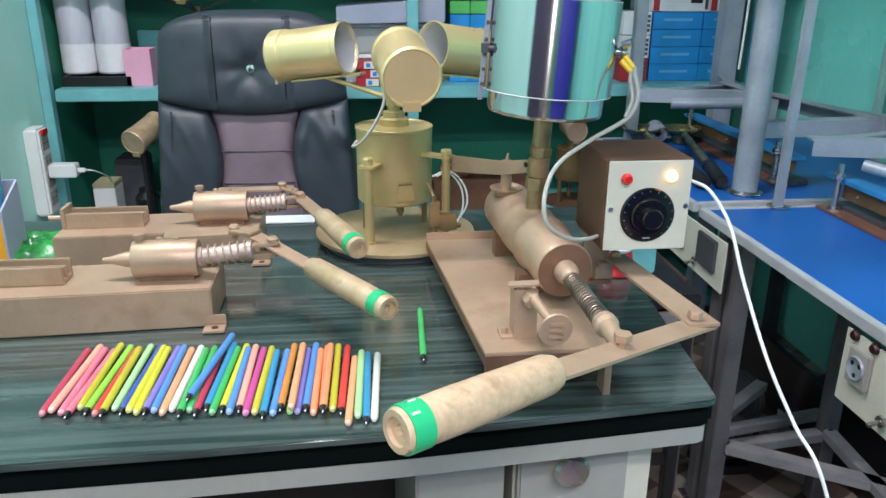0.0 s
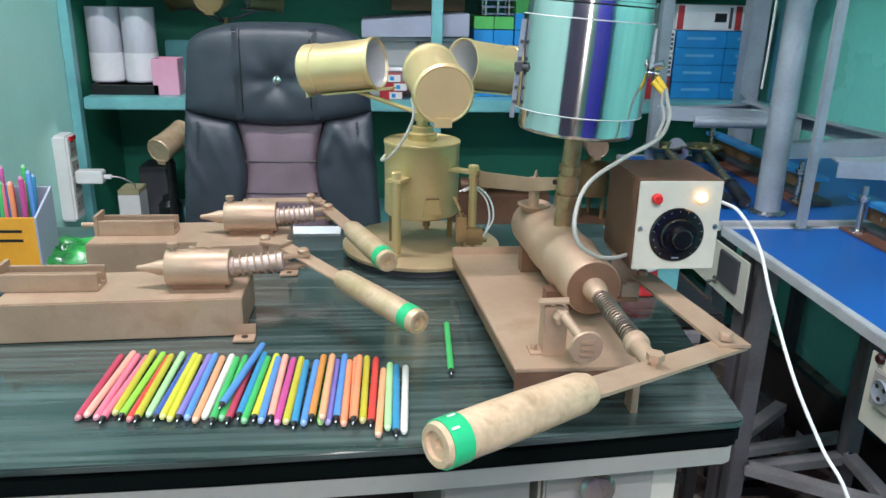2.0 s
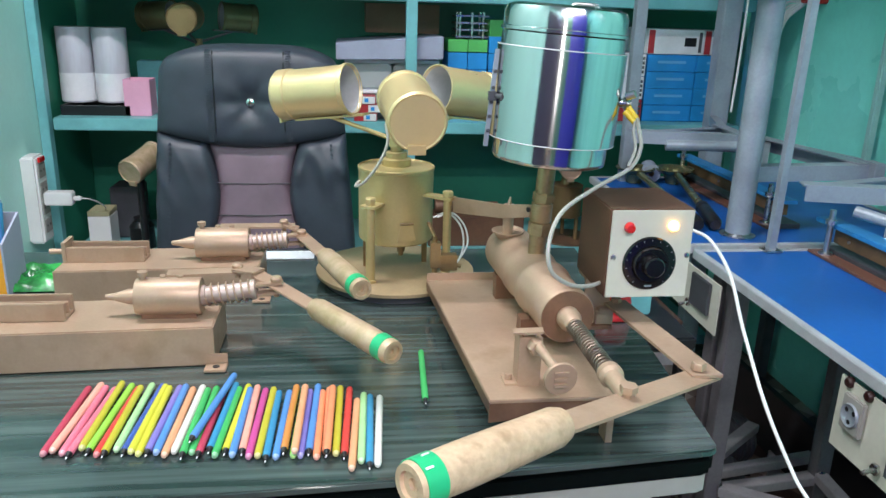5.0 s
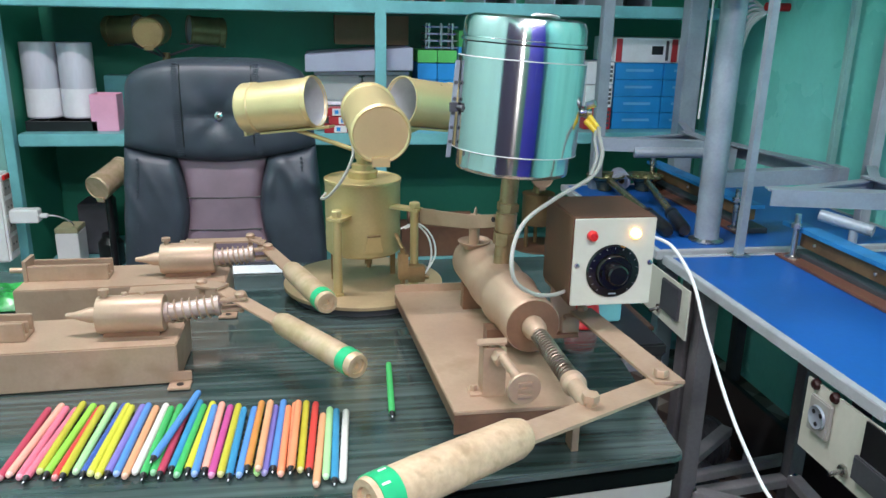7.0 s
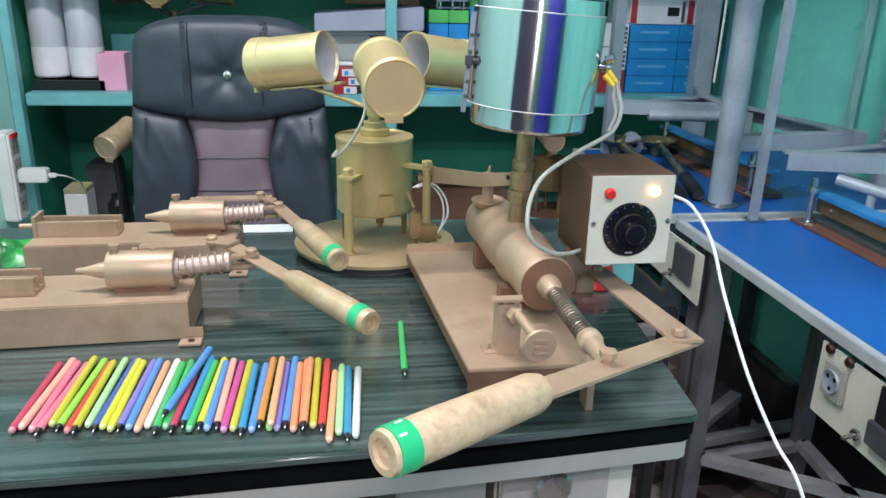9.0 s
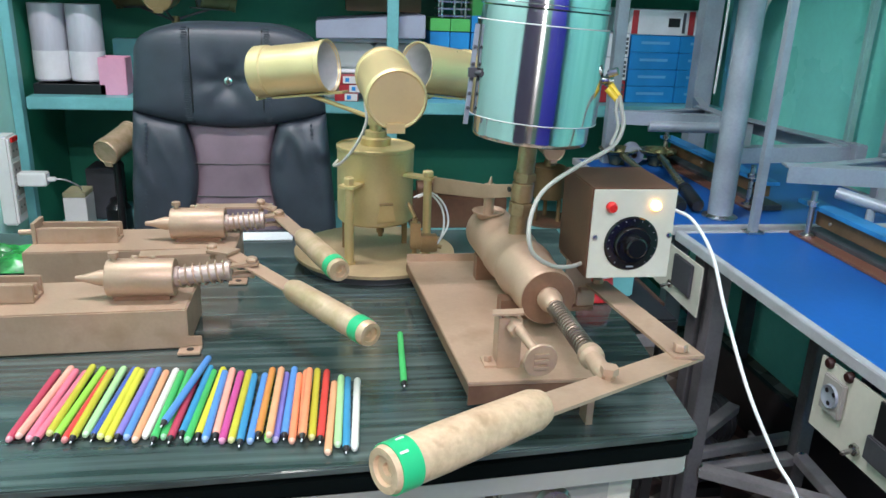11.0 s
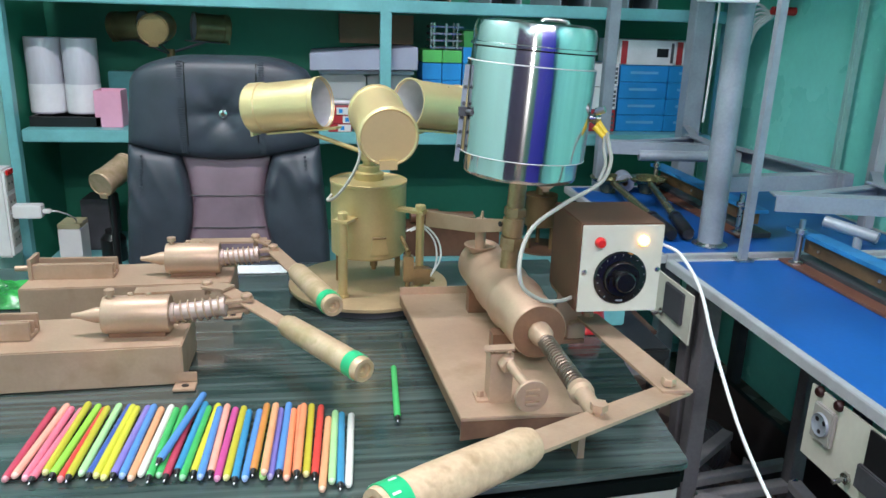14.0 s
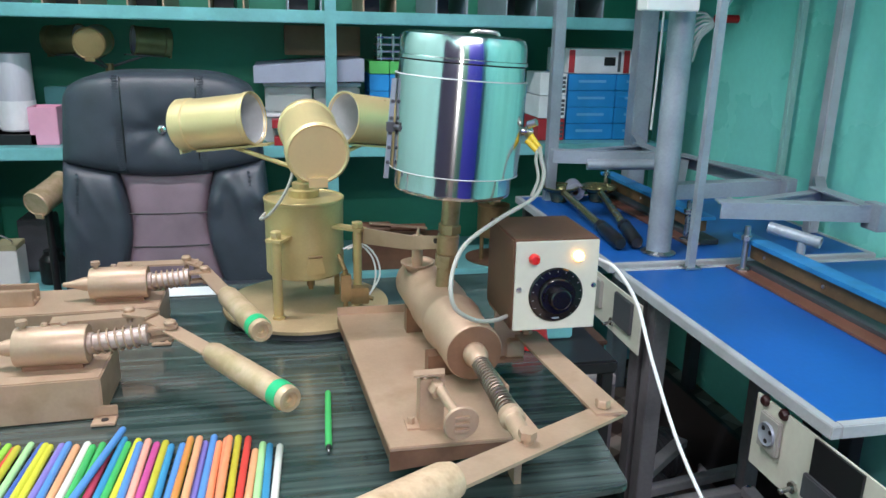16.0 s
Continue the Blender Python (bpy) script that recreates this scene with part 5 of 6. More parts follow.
# row of channel stands with wooden-handled presses on the upper board
for k in range(9):
    x = -0.66 + k * 0.185
    met = M["copper"] if k in (1, 2, 3, 5) else M["grey"]
    f = thing("channel_press", (x, 2.12, S2), "metal channel stand with a wooden-handled lever", "press", "presses on the upper board")
    part("channel", mesh_of(box(x - 0.042, x - 0.038, 2.06, 2.36, S2, S2 + 0.048), box(x + 0.038, x + 0.042, 2.06, 2.36, S2, S2 + 0.048), box(x - 0.042, x + 0.042, 2.06, 2.36, S2 + 0.048, S2 + 0.052)), met, f)
    part("core", mesh_of(box(x - 0.036, x + 0.012, 2.16, 2.34, S2 + 0.001, S2 + 0.044)), M["black"], f)
    part("saddle", mesh_of(box(x - 0.012, x + 0.012, 2.07, 2.10, S2 + 0.052, S2 + 0.064)), M["zinc"], f)
    g = part("grip", mesh_of(lathe((x - 0.055, 2.085, S2 + 0.080), (1, 0, 0.02), [(0.006, 0), (0.015, 0.004), (0.017, 0.03), (0.018, 0.09), (0.016, 0.118), (0.010, 0.122)], 20)), M["wood"], f, "turned wooden grip")
    part("tape", mesh_of(lathe((x - 0.055, 2.085, S2 + 0.080), (1, 0, 0.02), [(0.0172, 0.008), (0.0178, 0.008), (0.0182, 0.020), (0.0176, 0.020)], 20, closed=False)), M["green_tape"], g)

# wall strip with charger
ws = thing("power_strip", (-0.765, 1.94, 0.585), "white multi-socket power strip fixed to the wall", "power strip")
part("case", mesh_of(box(-0.784, -0.748, 1.905, 1.968, 0.588, 0.800)), M["white"], ws, bev=0.006)
for k in range(4):
    z = 0.612 + k * 0.045
    s_ = part("socket", mesh_of(box(-0.748, -0.746, 1.916, 1.957, z, z + 0.034)), M["trim"], ws, bev=0.0008)
    for dy in (-0.009, 0.009):
        part("hole", mesh_of(cyl((-0.7462, 1.9365 + dy, z + 0.017), (-0.7455, 1.9365 + dy, z + 0.017), 0.003, seg=10)), M["black"], s_)
part("switch", mesh_of(box(-0.748, -0.743, 1.92, 1.952, 0.785, 0.796)), M["red"], ws)
ch = thing("charger", (-0.72, 1.935, 0.675), "white phone charger with a cable in the power strip", "charger")
part("body", mesh_of(box(-0.7455, -0.682, 1.92, 1.952, 0.680, 0.712)), M["white"], ch, bev=0.003)
part("plug_end", mesh_of(box(-0.682, -0.664, 1.930, 1.942, 0.690, 0.700)), M["white"], ch, bev=0.002)
part("cord", mesh_of(tube([(-0.664, 1.936, 0.695), (-0.650, 1.945, 0.691), (-0.640, 1.98, 0.674), (-0.640, 2.03, 0.650), (-0.655, 2.08, 0.632)], 0.0018)), M["white"], ch)

# pen box, bag and small box on the desk
plan(1.0)
pb = thing("pen_box", (-0.56, 1.15, DZ), "orange and grey card box full of felt pens", "pen box")
part("front", mesh_of(box(-0.612, -0.511, 1.128, 1.131, DZ, DZ + 0.078)), M["orange"], pb)
part("side", mesh_of(prism([(-0.511, 1.128, DZ), (-0.511, 1.195, DZ), (-0.511, 1.195, DZ + 0.108), (-0.511, 1.128, DZ + 0.078)], (0.003, 0, 0))), M["lilac"], pb)
part("back", mesh_of(box(-0.612, -0.511, 1.192, 1.195, DZ, DZ + 0.108)), M["lilac"], pb)
part("base", mesh_of(box(-0.612, -0.511, 1.131, 1.192, DZ, DZ + 0.003)), M["orange"], pb)
part("side", mesh_of(prism([(-0.615, 1.128, DZ), (-0.615, 1.195, DZ), (-0.615, 1.195, DZ + 0.108), (-0.615, 1.128, DZ + 0.078)], (0.003, 0, 0))), M["lilac"], pb)
for k in range(2):
    part("slot", mesh_of(box(-0.585, -0.530, 1.1272, 1.128, DZ + 0.056 - k * 0.014, DZ + 0.060 - k * 0.014)), M["black"], pb)
random.seed(11)
for k, key in enumerate("cpbgavwlpmtgbpcalgpmtb"):
    x = -0.608 + 0.0042 * k + random.uniform(-0.002, 0.002)
    y = 1.14 + random.uniform(0, 0.04)
    p0 = Vector((x, y, DZ + 0.005))
    p1 = p0 + Vector((random.uniform(-0.006, 0.006), random.uniform(0.0, 0.012), 0.125 + random.uniform(-0.012, 0.014)))
    pen(p1, p0, key)
bag = bmesh.new()
bmesh.ops.create_grid(bag, x_segments=28, y_segments=20, size=0.5)
for v in bag.verts:
    e = (1 - abs(2 * v.co.x) ** 4) * (1 - abs(2 * v.co.y) ** 4)
    n = noise.noise(Vector((v.co.x * 7, v.co.y * 9, 1.3))) + 0.6 * noise.noise(Vector((v.co.x * 17, v.co.y * 15, 4.1)))
    v.co = Vector((-0.475 + v.co.x * 0.16, 1.245 + v.co.y * 0.11 - 0.05, DZ + 0.0025 + max(0, e) * (0.014 + 0.012 * n)))
solid("plastic_bag", bag, mat("green_film", (0.035, 0.36, 0.07), 0.22, 0, 0.25, 30, 200, 0.1, col2=(0.01, 0.06, 0.02)), "crumpled green plastic bag lying on the desk", "bag", smooth=60)
solid("blue_box", mesh_of(box(-0.60, -0.535, 1.02, 1.06, DZ, DZ + 0.030)), M["bluebar"], "small blue box on the desk", "box", bev=0.002)

# work tables with bar sealers along the wall
plan(1.25)
FL = PLAN["floor"]
TT = 0.775


def table(y0, y1, legs):
    f = thing("work_table", (0.85, (y0 + y1) / 2, FL), "blue-topped steel work table with grey frame", "table", "work tables")
    part("top", mesh_of(box(0.583, 1.102, y0 + 0.013, y1 - 0.013, TT - 0.016, TT - 0.001)), M["blue"], f, "blue laminate top")
    for a in ((0.570, 0.5825, y0, y1), (1.1025, 1.115, y0, y1), (0.583, 1.102, y0, y0 + 0.0125), (0.583, 1.102, y1 - 0.0125, y1)):
        part("rail", mesh_of(box(*a, TT - 0.016, TT)), M["rail"], f, bev=0.0015)
    for lx, ly in legs:
        part("leg", mesh_of(box(lx, lx + 0.03, ly, ly + 0.03, FL, TT - 0.0165)), M["grey_d"], f, bev=0.002)
    return f


tA = table(0.682, 1.238, ((1.07, 0.70), (1.07, 1.19)))
tB = table(1.262, 1.835, ((1.07, 1.30), (0.585, 1.79), (1.07, 1.79)))


def sealer(y0, y1, group="bar sealers"):
    f = thing("bar_sealer", (0.82, (y0 + y1) / 2, TT), "bar sealer with a blue pressing bar over a brown strip", "sealer", group)
    part("base_strip", mesh_of(box(0.772, 0.800, y0, y1, TT, TT + 0.004)), M["teflon"], f, "brown coated strip")
    part("base_bar", mesh_of(box(0.8005, 0.840, y0, y1, TT, TT + 0.010)), M["grey_d"], f, bev=0.001)
    part("pressing_bar", mesh_of(box(0.803, 0.822, y0 + 0.02, y1 - 0.02, TT + 0.022, TT + 0.048)), M["rust"], f, "tarnished brass bar", bev=0.001)
    part("top_bar", mesh_of(box(0.794, 0.828, y0, y1 + 0.025, TT + 0.0485, TT + 0.056)), M["bluebar"], f, "blue-painted flat bar", bev=0.001)
    for y in (y0 + 0.03, y1 - 0.03):
        part("stud", mesh_of(cyl((0.786, y, TT), (0.786, y, TT + 0.082), 0.0050, seg=12), lathe((0.786, y, TT + 0.0005), (0, 0, 1), [(0.013, 0), (0.013, 0.006), (0.009, 0.008)], 6), lathe((0.786, y, TT + 0.057), (0, 0, 1), [(0.009, 0), (0.009, 0.008)], 6)), M["zinc"], f)
    for k in range(3):
        part("rivet", mesh_of(bolt((0.803, y0 + 0.12 + k * 0.15, TT + 0.034), (-1, 0, 0), 0.003, 0.003)), M["zinc"], f)
    return f


sealer(0.74, 1.222)
sealer(1.36, 1.82)


def lift_frame(tip, end, back, joint, post=True, pipe=False, half_w=0.012):
    """hinged steel frame: front bar from tip to end, back bar from tip to back, linked to the post at joint"""
    tip, end, back, joint = Vector(tip), Vector(end), Vector(back), Vector(joint)
    f = thing("lift_frame", (joint.x, joint.y, TT), "grey welded steel lifting frame", "frame", "lifting frames")
    part("front_bar", mesh_of(bar(tip, end, 0.004, 0.028), bar(tip + Vector((0, 0.014, 0.013)), end + Vector((0, 0.014, 0.013)), 0.030, 0.003)), M["grey"], f)
    part("back_bar", mesh_of(bar(tip + Vector((0.01, 0.012, 0.008)), back + Vector((0, 0, 0.008)), 0.022, 0.003), bar(tip + Vector((0.01, 0.012, 0)), back, 0.003, 0.018)), M["grey"], f)
    part("side_bar", mesh_of(bar(end, back, 0.004, 0.030), bar(end + Vector((-0.014, 0, 0.0155)), back + Vector((-0.014, 0, 0.0155)), 0.028, 0.003)), M["grey"], f)
    part("hinge_block", mesh_of(box(end.x - 0.008, end.x + 0.014, end.y - 0.02, end.y + 0.02, end.z - 0.026, end.z + 0.020)), M["grey"], f, bev=0.002)
    part("link", mesh_of(bar(back, joint, 0.020, 0.024)), M["grey"], f)
    if post:
        part("post", mesh_of(box(joint.x - half_w, joint.x + half_w, joint.y - half_w, joint.y + half_w, TT, 2.0)), M["rail"] if half_w > 0.01 else M["post_pale"], f, "square painted post", bev=0.003)
    if pipe:
        part("pipe", mesh_of(lathe(tip + Vector((0.075, -0.03, -0.024)), (0.55, -0.75, -0.12), [(0.0075, 0), (0.0098, 0), (0.0098, 0.085), (0.0075, 0.085), (0.0075, 0.001)], 20, closed=False)), M["grey"], f, "open steel pipe end")
        part("pipe_stem", mesh_of(cyl(tip + Vector((0.108, -0.075, -0.037)), (tip.x + 0.108, tip.y - 0.075, TT + 0.001), 0.007, seg=12)), M["grey"], f)
    return f


lift_frame((0.735, 1.20, 0.884), (0.985, 1.14, 0.884), (1.000, 1.295, 0.884), (1.090, 1.425, 0.884), True, True)
lift_frame((0.724, 1.337, 0.886), (0.955, 1.345, 0.889), (0.905, 1.64, 0.892), (1.100, 1.565, 0.860), True, False, 0.008)
plan(1.15)
lf3 = lift_frame((0.615, 1.70, 0.896), (0.865, 1.64, 0.896), (0.880, 1.800, 0.896), (0.950, 1.992, 0.896), False)

part("pipe", mesh_of(lathe((0.690, 1.682, 0.881), (0.165, -0.038, 0.004), [(0.009, 0), (0.0125, 0), (0.0125, 0.17), (0.009, 0.17)], 18)), M["grey"], lf3, "steel pipe under the front bar")
plan(1.25)
pole = thing("pole", (0.694, 1.324, TT), "thick grey steel pole standing on the table", "pole")
part("shaft", mesh_of(cyl((0.694, 1.324, TT), (0.694, 1.324, PLAN["roof"]), 0.0225, seg=28)), M["grey"], pole)
part("flange", mesh_of(lathe((0.694, 1.324, TT), (0, 0, 1), [(0.032, 0), (0.032, 0.002), (0.025, 0.004), (0.023, 0.006)], 28)), M["zinc"], pole)
rod = thing("flat_post", (0.705, 1.225, TT), "slim grey post bolted to the table", "pole")
part("shaft", mesh_of(prism([(0.698, 1.218, TT + 0.001), (0.711, 1.218, TT + 0.001), (0.711, 1.232, TT + 0.001), (0.698, 1.232, TT + 0.001)], (0.012, 0.0, 1.3))), M["grey"], rod, bev=0.001)
part("foot", mesh_of(box(0.690, 0.720, 1.212, 1.2375, TT, TT + 0.003)), M["zinc"], rod)
plan(1.15)
FB = PLAN["floor"]
gp = thing("frame_post", (0.70, 1.93, FB), "grey angle post in front of the shelving", "pole")
part("shaft", mesh_of(box(0.685, 0.713, 1.93, 1.958, FB, 2.2)), M["grey"], gp, bev=0.002)
gp2 = thing("corner_post", (1.03, 2.02, FB), "wide grey post by the corner", "pole")
part("shaft", mesh_of(box(0.940, 0.990, 1.99, 2.035, FB, 2.3)), M["grey"], gp2, bev=0.003)
part("conduit", mesh_of(tube([(1.000, 1.985, 2.2), (0.998, 1.985, 1.5), (0.996, 1.984, 1.1), (0.985, 1.97, 0.92)], 0.003)), M["white"], gp2, "thin white conduit")

plan(1.25)
sw = thing("switch_box", (0.645, 1.29, 1.215), "white switch box fixed to the steel pole", "switch box")
part("case", mesh_of(box(0.597, 0.690, 1.262, 1.300, 1.205, 1.33)), M["white"], sw, bev=0.002)
part("toggle", mesh_of(cyl((0.640, 1.262, 1.236), (0.640, 1.250, 1.233), 0.003, seg=10), lathe((0.640, 1.262, 1.236), (0, -1, 0), [(0.006, 0), (0.006, 0.002)], 6)), M["zinc"], sw)
part("plate", mesh_of(box(0.612, 0.626, 1.260, 1.262, 1.240, 1.252)), M["grey"], sw)
part("clamp", mesh_of(box(0.688, 0.702, 1.296, 1.302, 1.23, 1.31)), M["zinc"], sw)
wires = thing("wire_bundle", (1.07, 1.84, 1.10), "bundle of white wires tied together on the wall", "wires")
for k in range(7):
    part("wire", mesh_of(tube([(1.06 - 0.012 * k, 1.93 - 0.008 * k, 1.10 + 0.018 * k), (1.055, 1.89, 1.16 + 0.010 * k), (1.07, 1.84, 1.20 + 0.006 * (k % 3)), (1.06 + 0.004 * k, 1.77 + 0.004 * k, 1.255 + 0.012 * k), (1.095, 1.72 + 0.006 * k, 1.30 + 0.004 * k)], 0.0036, 6, 6)), M["white"], wires)
part("clip", mesh_of(cyl((1.060, 1.84, 1.206), (1.1195, 1.84, 1.206), 0.010)), M["red"], wires, "red tie on a wall clip")

# unseen board added above the tables to throw shade on the upper wall
solid("shade_board", mesh_of(box(0.60, 1.118, 1.00, 1.90, 1.50, 1.52)), M["grey"], "grey board out of view, added to shade the upper right wall", "shelf", bev=0.002)

# ring-headed pressing tools on the rear table
for hx, hy, ex, ey in ((0.658, 1.766, 0.626, 1.335), (0.752, 1.756, 0.652, 1.312)):
    f = thing("ring_tool", (hx, hy, TT), "steel ring-headed tool with a black rubber grip", "tool", "ring tools")
    h, e = Vector((hx, hy, TT + 0.030)), Vector((ex, ey, TT + 0.013))
    part("ring", mesh_of(lathe((hx, hy, TT), (0, 0, 1), [(0.030, 0.024), (0.042, 0.030), (0.047, 0.036), (0.045, 0.038), (0.036, 0.034), (0.026, 0.026), (0.018, 0.001), (0.012, 0.001), (0.016, 0.024)], 32)), M["olive_metal"], f)
    d = (e - h).normalized()
    part("shank", mesh_of(cyl(h + d * 0.035, h + d * 0.32, 0.0085, seg=16)), M["olive_metal"], f)
    part("grip", mesh_of(lathe(h + d * 0.30, d, [(0.010, 0), (0.0135, 0.006), (0.0135, 0.02), (0.012, 0.024), (0.0135, 0.028), (0.0135, 0.115), (0.010, 0.125), (0, 0.126)], 20)), M["black"], f)

plan(1.0)
lr = thing("film_roll", (0.885, 2.24, 0.681), "lilac roll lying on the rear table, hollow end showing", "roll")
part("roll", mesh_of(lathe((0.876, 2.19, 0.708), (0.25, 1, 0), [(0.009, 0), (0.026, 0), (0.027, 0.001), (0.027, 0.08), (0.009, 0.08), (0.009, 0.0)], 32, closed=False)), M["lilac"], lr)
part("core", mesh_of(lathe((0.876, 2.19, 0.708), (0.25, 1, 0), [(0.0088, 0.003), (0.0088, 0.078), (0.007, 0.078), (0.007, 0.003), (0.0088, 0.003)], 24, closed=False)), M["card"], lr, "cardboard core")
plan(1.25)

# panels under the tables
p1 = thing("control_panel", (0.56, 1.24, 0.65), "ivory switch panel hung under the table edge", "panel", "table panels")
face = part("face", mesh_of(prism([(0.566, 1.350, 0.668), (0.566, 1.120, 0.664), (0.566, 1.120, 0.7495), (0.566, 1.350, 0.7495)], (0.003, 0, 0))), M["ivory"], p1)
part("meter", mesh_of(box(0.560, 0.566, 1.145, 1.212, 0.688, 0.744)), M["grey_d"], p1, "dark meter window", bev=0.002)
part("socket", mesh_of(box(0.560, 0.566, 1.268, 1.305, 0.690, 0.742)), M["trim"], p1, bev=0.002)
part("toggle", mesh_of(cyl((0.566, 1.222, 0.684), (0.548, 1.222, 0.680), 0.003, seg=10), lathe((0.566, 1.222, 0.684), (-1, 0, 0), [(0.0075, 0), (0.0075, 0.004)], 6)), M["zinc"], p1)
p2 = thing("control_panel", (0.60, 0.74, 0.66), "ivory switch panel with socket and red lamps", "panel", "table panels")
part("face", mesh_of(prism([(0.574, 0.815, 0.655), (0.574, 0.60, 0.655), (0.574, 0.60, 0.7495), (0.574, 0.815, 0.7495)], (0.003, 0, 0))), M["ivory"], p2)
part("meter", mesh_of(box(0.571, 0.574, 0.630, 0.705, 0.672, 0.7485)), M["black"], p2, "black meter window")
part("meter_frame", mesh_of(box(0.565, 0.571, 0.628, 0.708, 0.676, 0.706)), M["grey_d"], p2, bev=0.002)
so = part("socket", mesh_of(box(0.567, 0.574, 0.760, 0.797, 0.690, 0.736)), M["trim"], p2, "grey socket", bev=0.002)
part("socket_face", mesh_of(lathe((0.567, 0.7785, 0.713), (-1, 0, 0), [(0.015, 0), (0.014, 0.003), (0.011, 0.001), (0, 0.001)], 20)), M["grey"], so)
for y, z in ((0.772, 0.718), (0.785, 0.718), (0.7785, 0.704)):
    part("hole", mesh_of(cyl((0.566, y, z), (0.5655, y, z), 0.003, seg=10)), M["black"], so)
part("toggle", mesh_of(cyl((0.574, 0.728, 0.672), (0.556, 0.728, 0.668), 0.003, seg=10), lathe((0.574, 0.728, 0.672), (-1, 0, 0), [(0.0075, 0), (0.0075, 0.004)], 6)), M["zinc"], p2)
# red lamps: the table edge's shadow is put into their near-black colour
for y in (0.762, 0.798):
    part("indicator", mesh_of(lathe((0.576, y, 0.7465), (-1, 0, 0), [(0.007, 0), (0.007, 0.004), (0.005, 0.007), (0, 0.008)], 18)), mat("shaded_red_plastic", (0.03, 0.004, 0.004), 0.5), p2, "red indicator, darkened for the shade under the table edge")
part("end_plate", mesh_of(box(0.5775, 0.80, 0.60, 0.603, 0.655, 0.7495)), M["ivory"], p2)

# things between desk and tables
plan(1.0)
rb = thing("bowl", (0.350, 1.015, DZ), "small red plastic bowl turned over, white base, on the desk", "bowl")
part("body", mesh_of(lathe((0.350, 1.015, DZ + 0.0005), (0, 0, 1), [(0.027, 0), (0.0285, 0.001), (0.0285, 0.003), (0.0265, 0.006), (0.022, 0.034), (0.020, 0.036)], 36, closed=False)), M["red"], rb)
part("base", mesh_of(lathe((0.350, 1.015, DZ + 0.0005), (0, 0, 1), [(0.0215, 0.0345), (0.0218, 0.038), (0.019, 0.039), (0, 0.039)], 36, closed=False)), M["white"], rb, "white base")
st2 = thing("stool", (0.49, 1.32, 0), "black stool between the desk and the tables", "stool")
part("top", mesh_of(box(0.405, 0.575, 1.19, 1.46, 0.606, 0.630)), M["black"], st2, bev=0.004)
for lx, ly in ((0.410, 1.195), (0.548, 1.195), (0.410, 1.433), (0.548, 1.433)):
    part("leg", mesh_of(box(lx, lx + 0.022, ly, ly + 0.022, 0, 0.606)), M["black"], st2, bev=0.002)
part("stretcher", mesh_of(box(0.432, 0.548, 1.200, 1.212, 0.28, 0.30)), M["black"], st2)
tin = thing("tin", (0.505, 1.33, 0.631), "teal tin box standing on a black stool", "tin")
part("body", mesh_of(box(0.458, 0.530, 1.295, 1.365, 0.631, 0.690)), M["teal"], tin, bev=0.003)
part("lid", mesh_of(box(0.456, 0.532, 1.293, 1.367, 0.691, 0.708)), M["teal"], tin, bev=0.003)
fr = thing("under_frame", (0.95, 1.42, 0), "grey welded steel frame with braces under the tables", "frame")
for y0, y1, mt in ((1.374, 1.411, "leg_d"), (1.432, 1.470, "leg_d")):
    leg = part("leg", mesh_of(box(0.735, 0.770, y0, y1, 0.004, 0.659)), M[mt], fr, "grey painted leg", bev=0.002)
    part("foot_plate", mesh_of(box(0.722, 0.783, y0 - 0.010, y1 + 0.010, 0.0, 0.004), cyl((0.752, y0 - 0.004, 0.004), (0.752, y0 - 0.004, 0.012), 0.005, seg=10)), M["zinc"], leg, "bright foot plate")
part("leg", mesh_of(box(1.008, 1.042, 1.400, 1.434, 0.0, 0.659)), M["leg_d"], fr, "dark middle leg", bev=0.002)
for p0, p1, w in (((0.770, 1.386, 0.175), (1.008, 1.414, 0.175), 0.030), ((0.770, 1.446, 0.175), (1.06, 1.496, 0.175), 0.024), ((0.768, 1.376, 0.186), (1.34, 1.005, 0.186), 0.032), ((0.770, 1.466, 0.180), (0.985, 1.632, 0.180), 0.030), ((1.02, 1.40, 0.186), (0.995, 1.05, 0.186), 0.030)):
    part("brace", mesh_of(bar(p0, p1, w, 0.022)), M["leg"], fr, bev=0.0015)
    d = (Vector(p1) - Vector(p0)).normalized()
    part("weld", mesh_of(lathe(Vector(p0) - d * 0.002, d, [(0.010, 0), (0.015, 0.003), (0.012, 0.008)], 10)), M["zinc"], fr)
board = thing("edge_board", (1.14, 1.6, 0), "black board standing on edge under the tables", "board")
part("panel", mesh_of(box(1.130, 1.148, 1.05, 2.10, 0.0, 0.182)), M["black"], board, bev=0.002)
part("cleat", mesh_of(box(1.149, 1.175, 1.20, 1.23, 0.0, 0.150)), M["leg_d"], board)
part("cleat", mesh_of(box(1.149, 1.175, 1.90, 1.93, 0.0, 0.150)), M["leg_d"], board)
stand = thing("low_stand", (0.60, 1.62, 0), "grey steel stand carrying a brown box", "stand")
for x0, x1, y0, y1 in ((0.49, 0.71, 1.470, 1.492), (0.49, 0.71, 1.75, 1.772), (0.49, 0.512, 1.492, 1.75), (0.688, 0.71, 1.492, 1.75)):
    part("rail", mesh_of(box(x0, x1, y0, y1, 0.438, 0.460)), M["leg"], stand, bev=0.0015)
for x, y in ((0.49, 1.47), (0.688, 1.47), (0.49, 1.75), (0.688, 1.75)):
    part("leg", mesh_of(box(x, x + 0.022, y, y + 0.022, 0.0, 0.438)), M["leg_d"], stand)
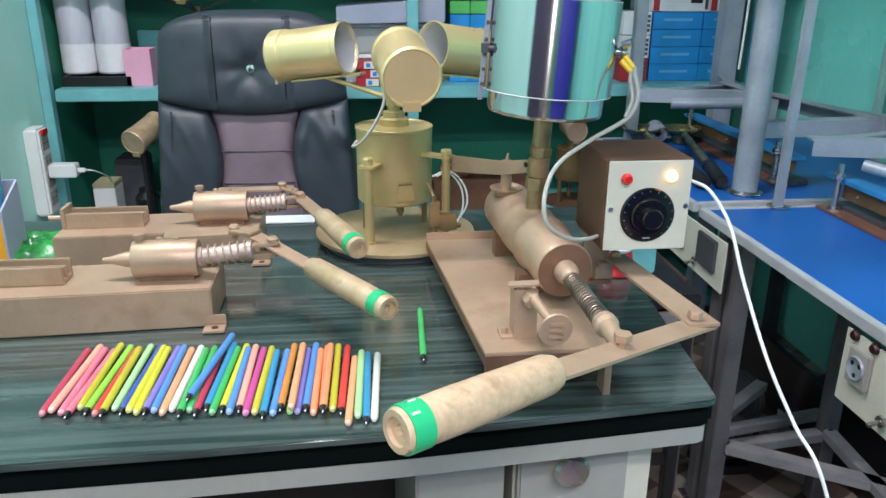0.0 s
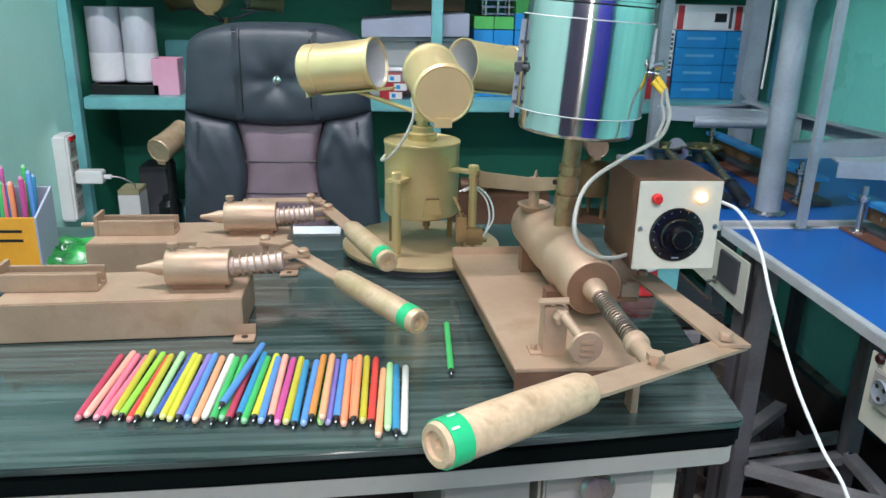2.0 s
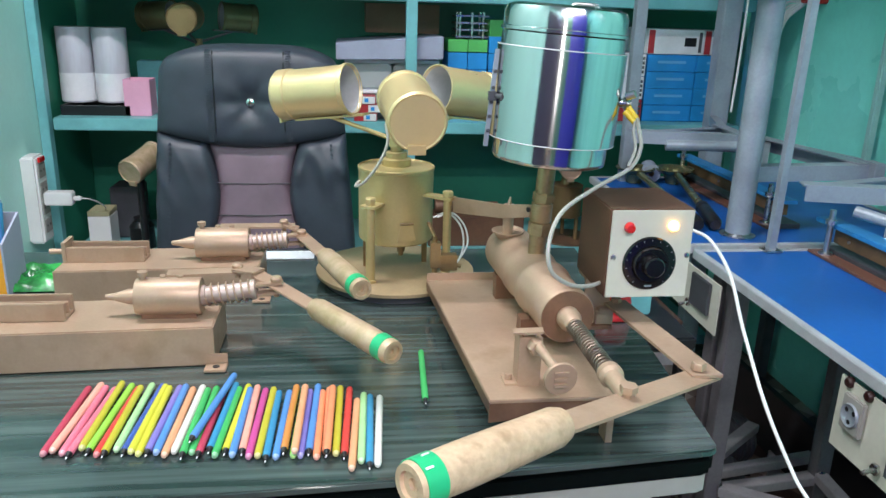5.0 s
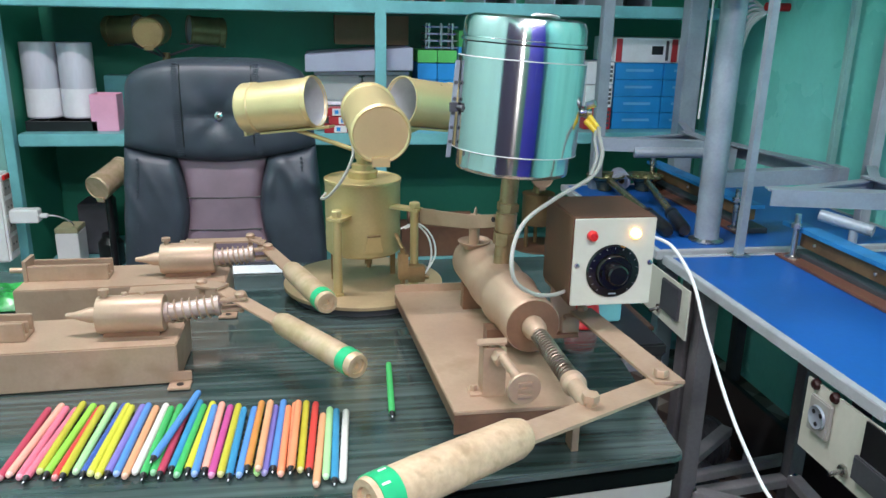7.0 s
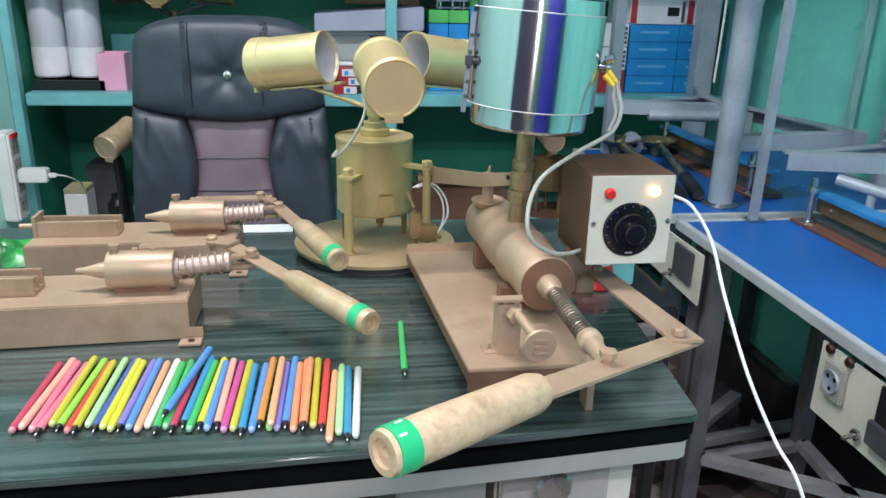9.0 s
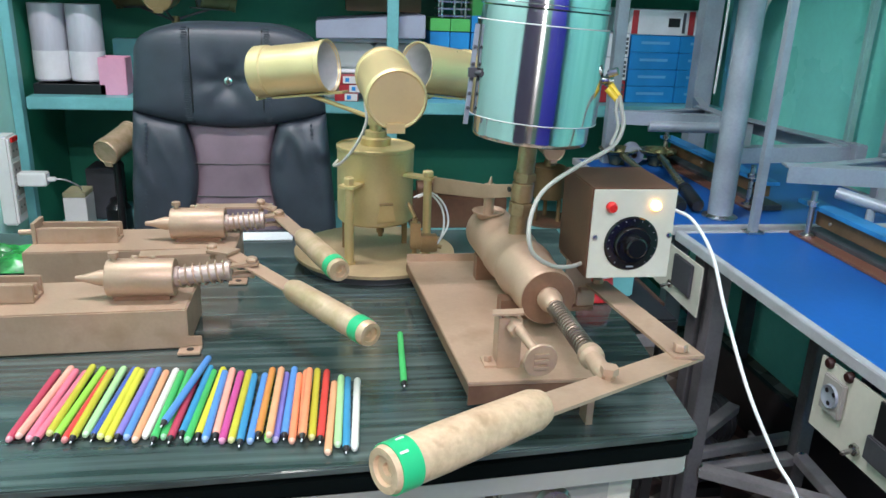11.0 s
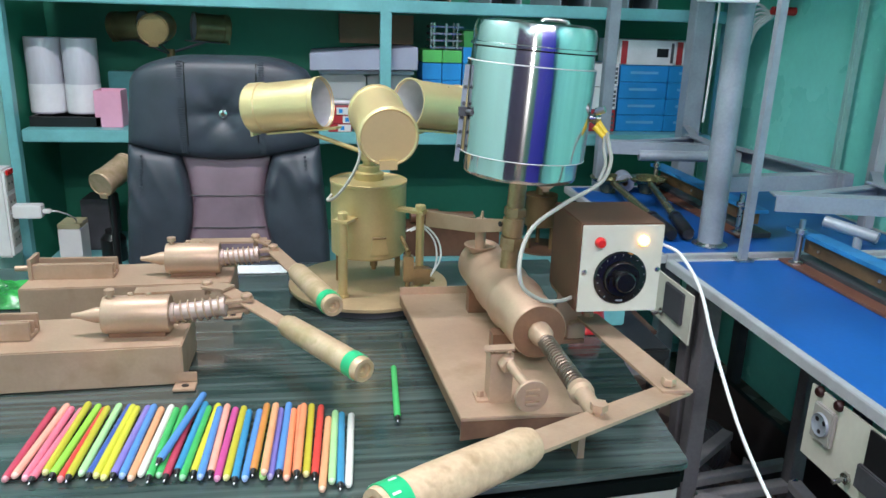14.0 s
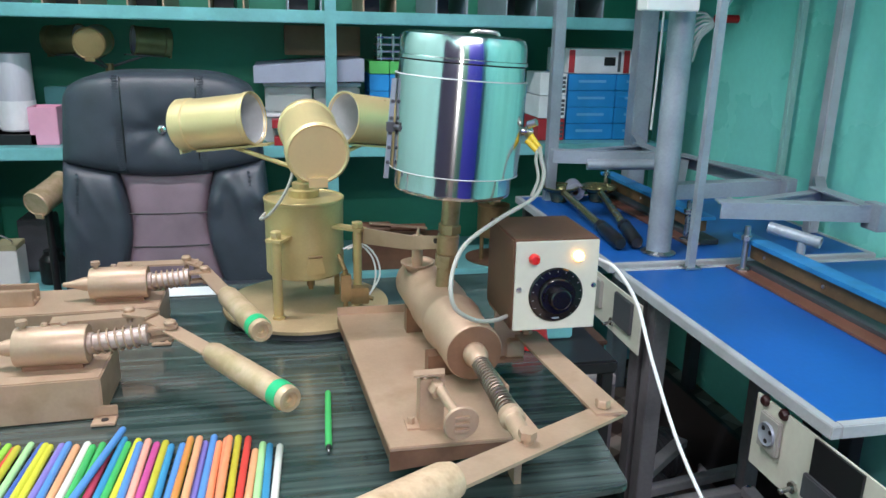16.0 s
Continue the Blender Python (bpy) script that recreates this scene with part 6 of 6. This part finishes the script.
bb = thing("brown_box", (0.60, 1.62, 0.46), "dark brown wooden box on a steel stand", "box")
part("body", mesh_of(box(0.515, 0.690, 1.500, 1.745, 0.4605, 0.520)), M["dark_brown"], bb, bev=0.002)
part("lid", mesh_of(box(0.510, 0.695, 1.495, 1.750, 0.521, 0.531)), M["dark_brown"], bb, bev=0.002)
# dusty motors and scrap on the floor under the tables
for x, y, r in ((0.86, 1.56, 0.055), (0.97, 1.72, 0.065), (0.88, 1.16, 0.05)):
    f = thing("motor", (x, y, 0), "dark dusty motor on the floor under the table", "motor", "motors")
    body = part("body", mesh_of(lathe((x - 0.06, y, r + 0.02), (1, 0.2, 0), [(0.02, -0.02), (0.02, 0), (r * 0.8, 0.004), (r, 0.02), (r, 0.11), (r * 0.8, 0.125), (0.015, 0.13)], 24)), M["grey_d"], f)
    for k in range(6):
        part("fin", mesh_of(lathe((x - 0.06, y, r + 0.02), (1, 0.2, 0), [(r * 0.98, 0.026 + k * 0.014), (r * 1.05, 0.027 + k * 0.014), (r * 1.05, 0.031 + k * 0.014), (r * 0.98, 0.032 + k * 0.014)], 24, closed=False)), M["grey_d"], body)
    part("foot", mesh_of(box(x - 0.06, x + 0.06, y - 0.04, y + 0.05, 0, 0.025)), M["black"], f)
for k, (x, y, a) in enumerate(((1.02, 1.30, 20), (0.93, 1.36, -35), (1.06, 1.62, 60))):
    ca, sa = math.cos(radians(a)), math.sin(radians(a))
    solid("steel_offcut", mesh_of(bar((x, y, 0.012), (x + 0.16 * ca, y + 0.16 * sa, 0.012), 0.03, 0.022)), M["leg"], "grey steel offcut lying on the floor", "offcut", "offcuts", bev=0.002)
plan(1.25)
for k in range(3):
    z = 0.60 + 0.04 * k
    solid("hanging_cable", mesh_of(tube([(1.10, 0.86, z + 0.10), (1.085, 0.93, z), (1.08, 1.0, z - 0.03), (1.085, 1.08, z + 0.01), (1.10, 1.16, z + 0.09)], 0.004)), M["grey_d"], "dark cable looped along the wall", "cable", "hanging cables")
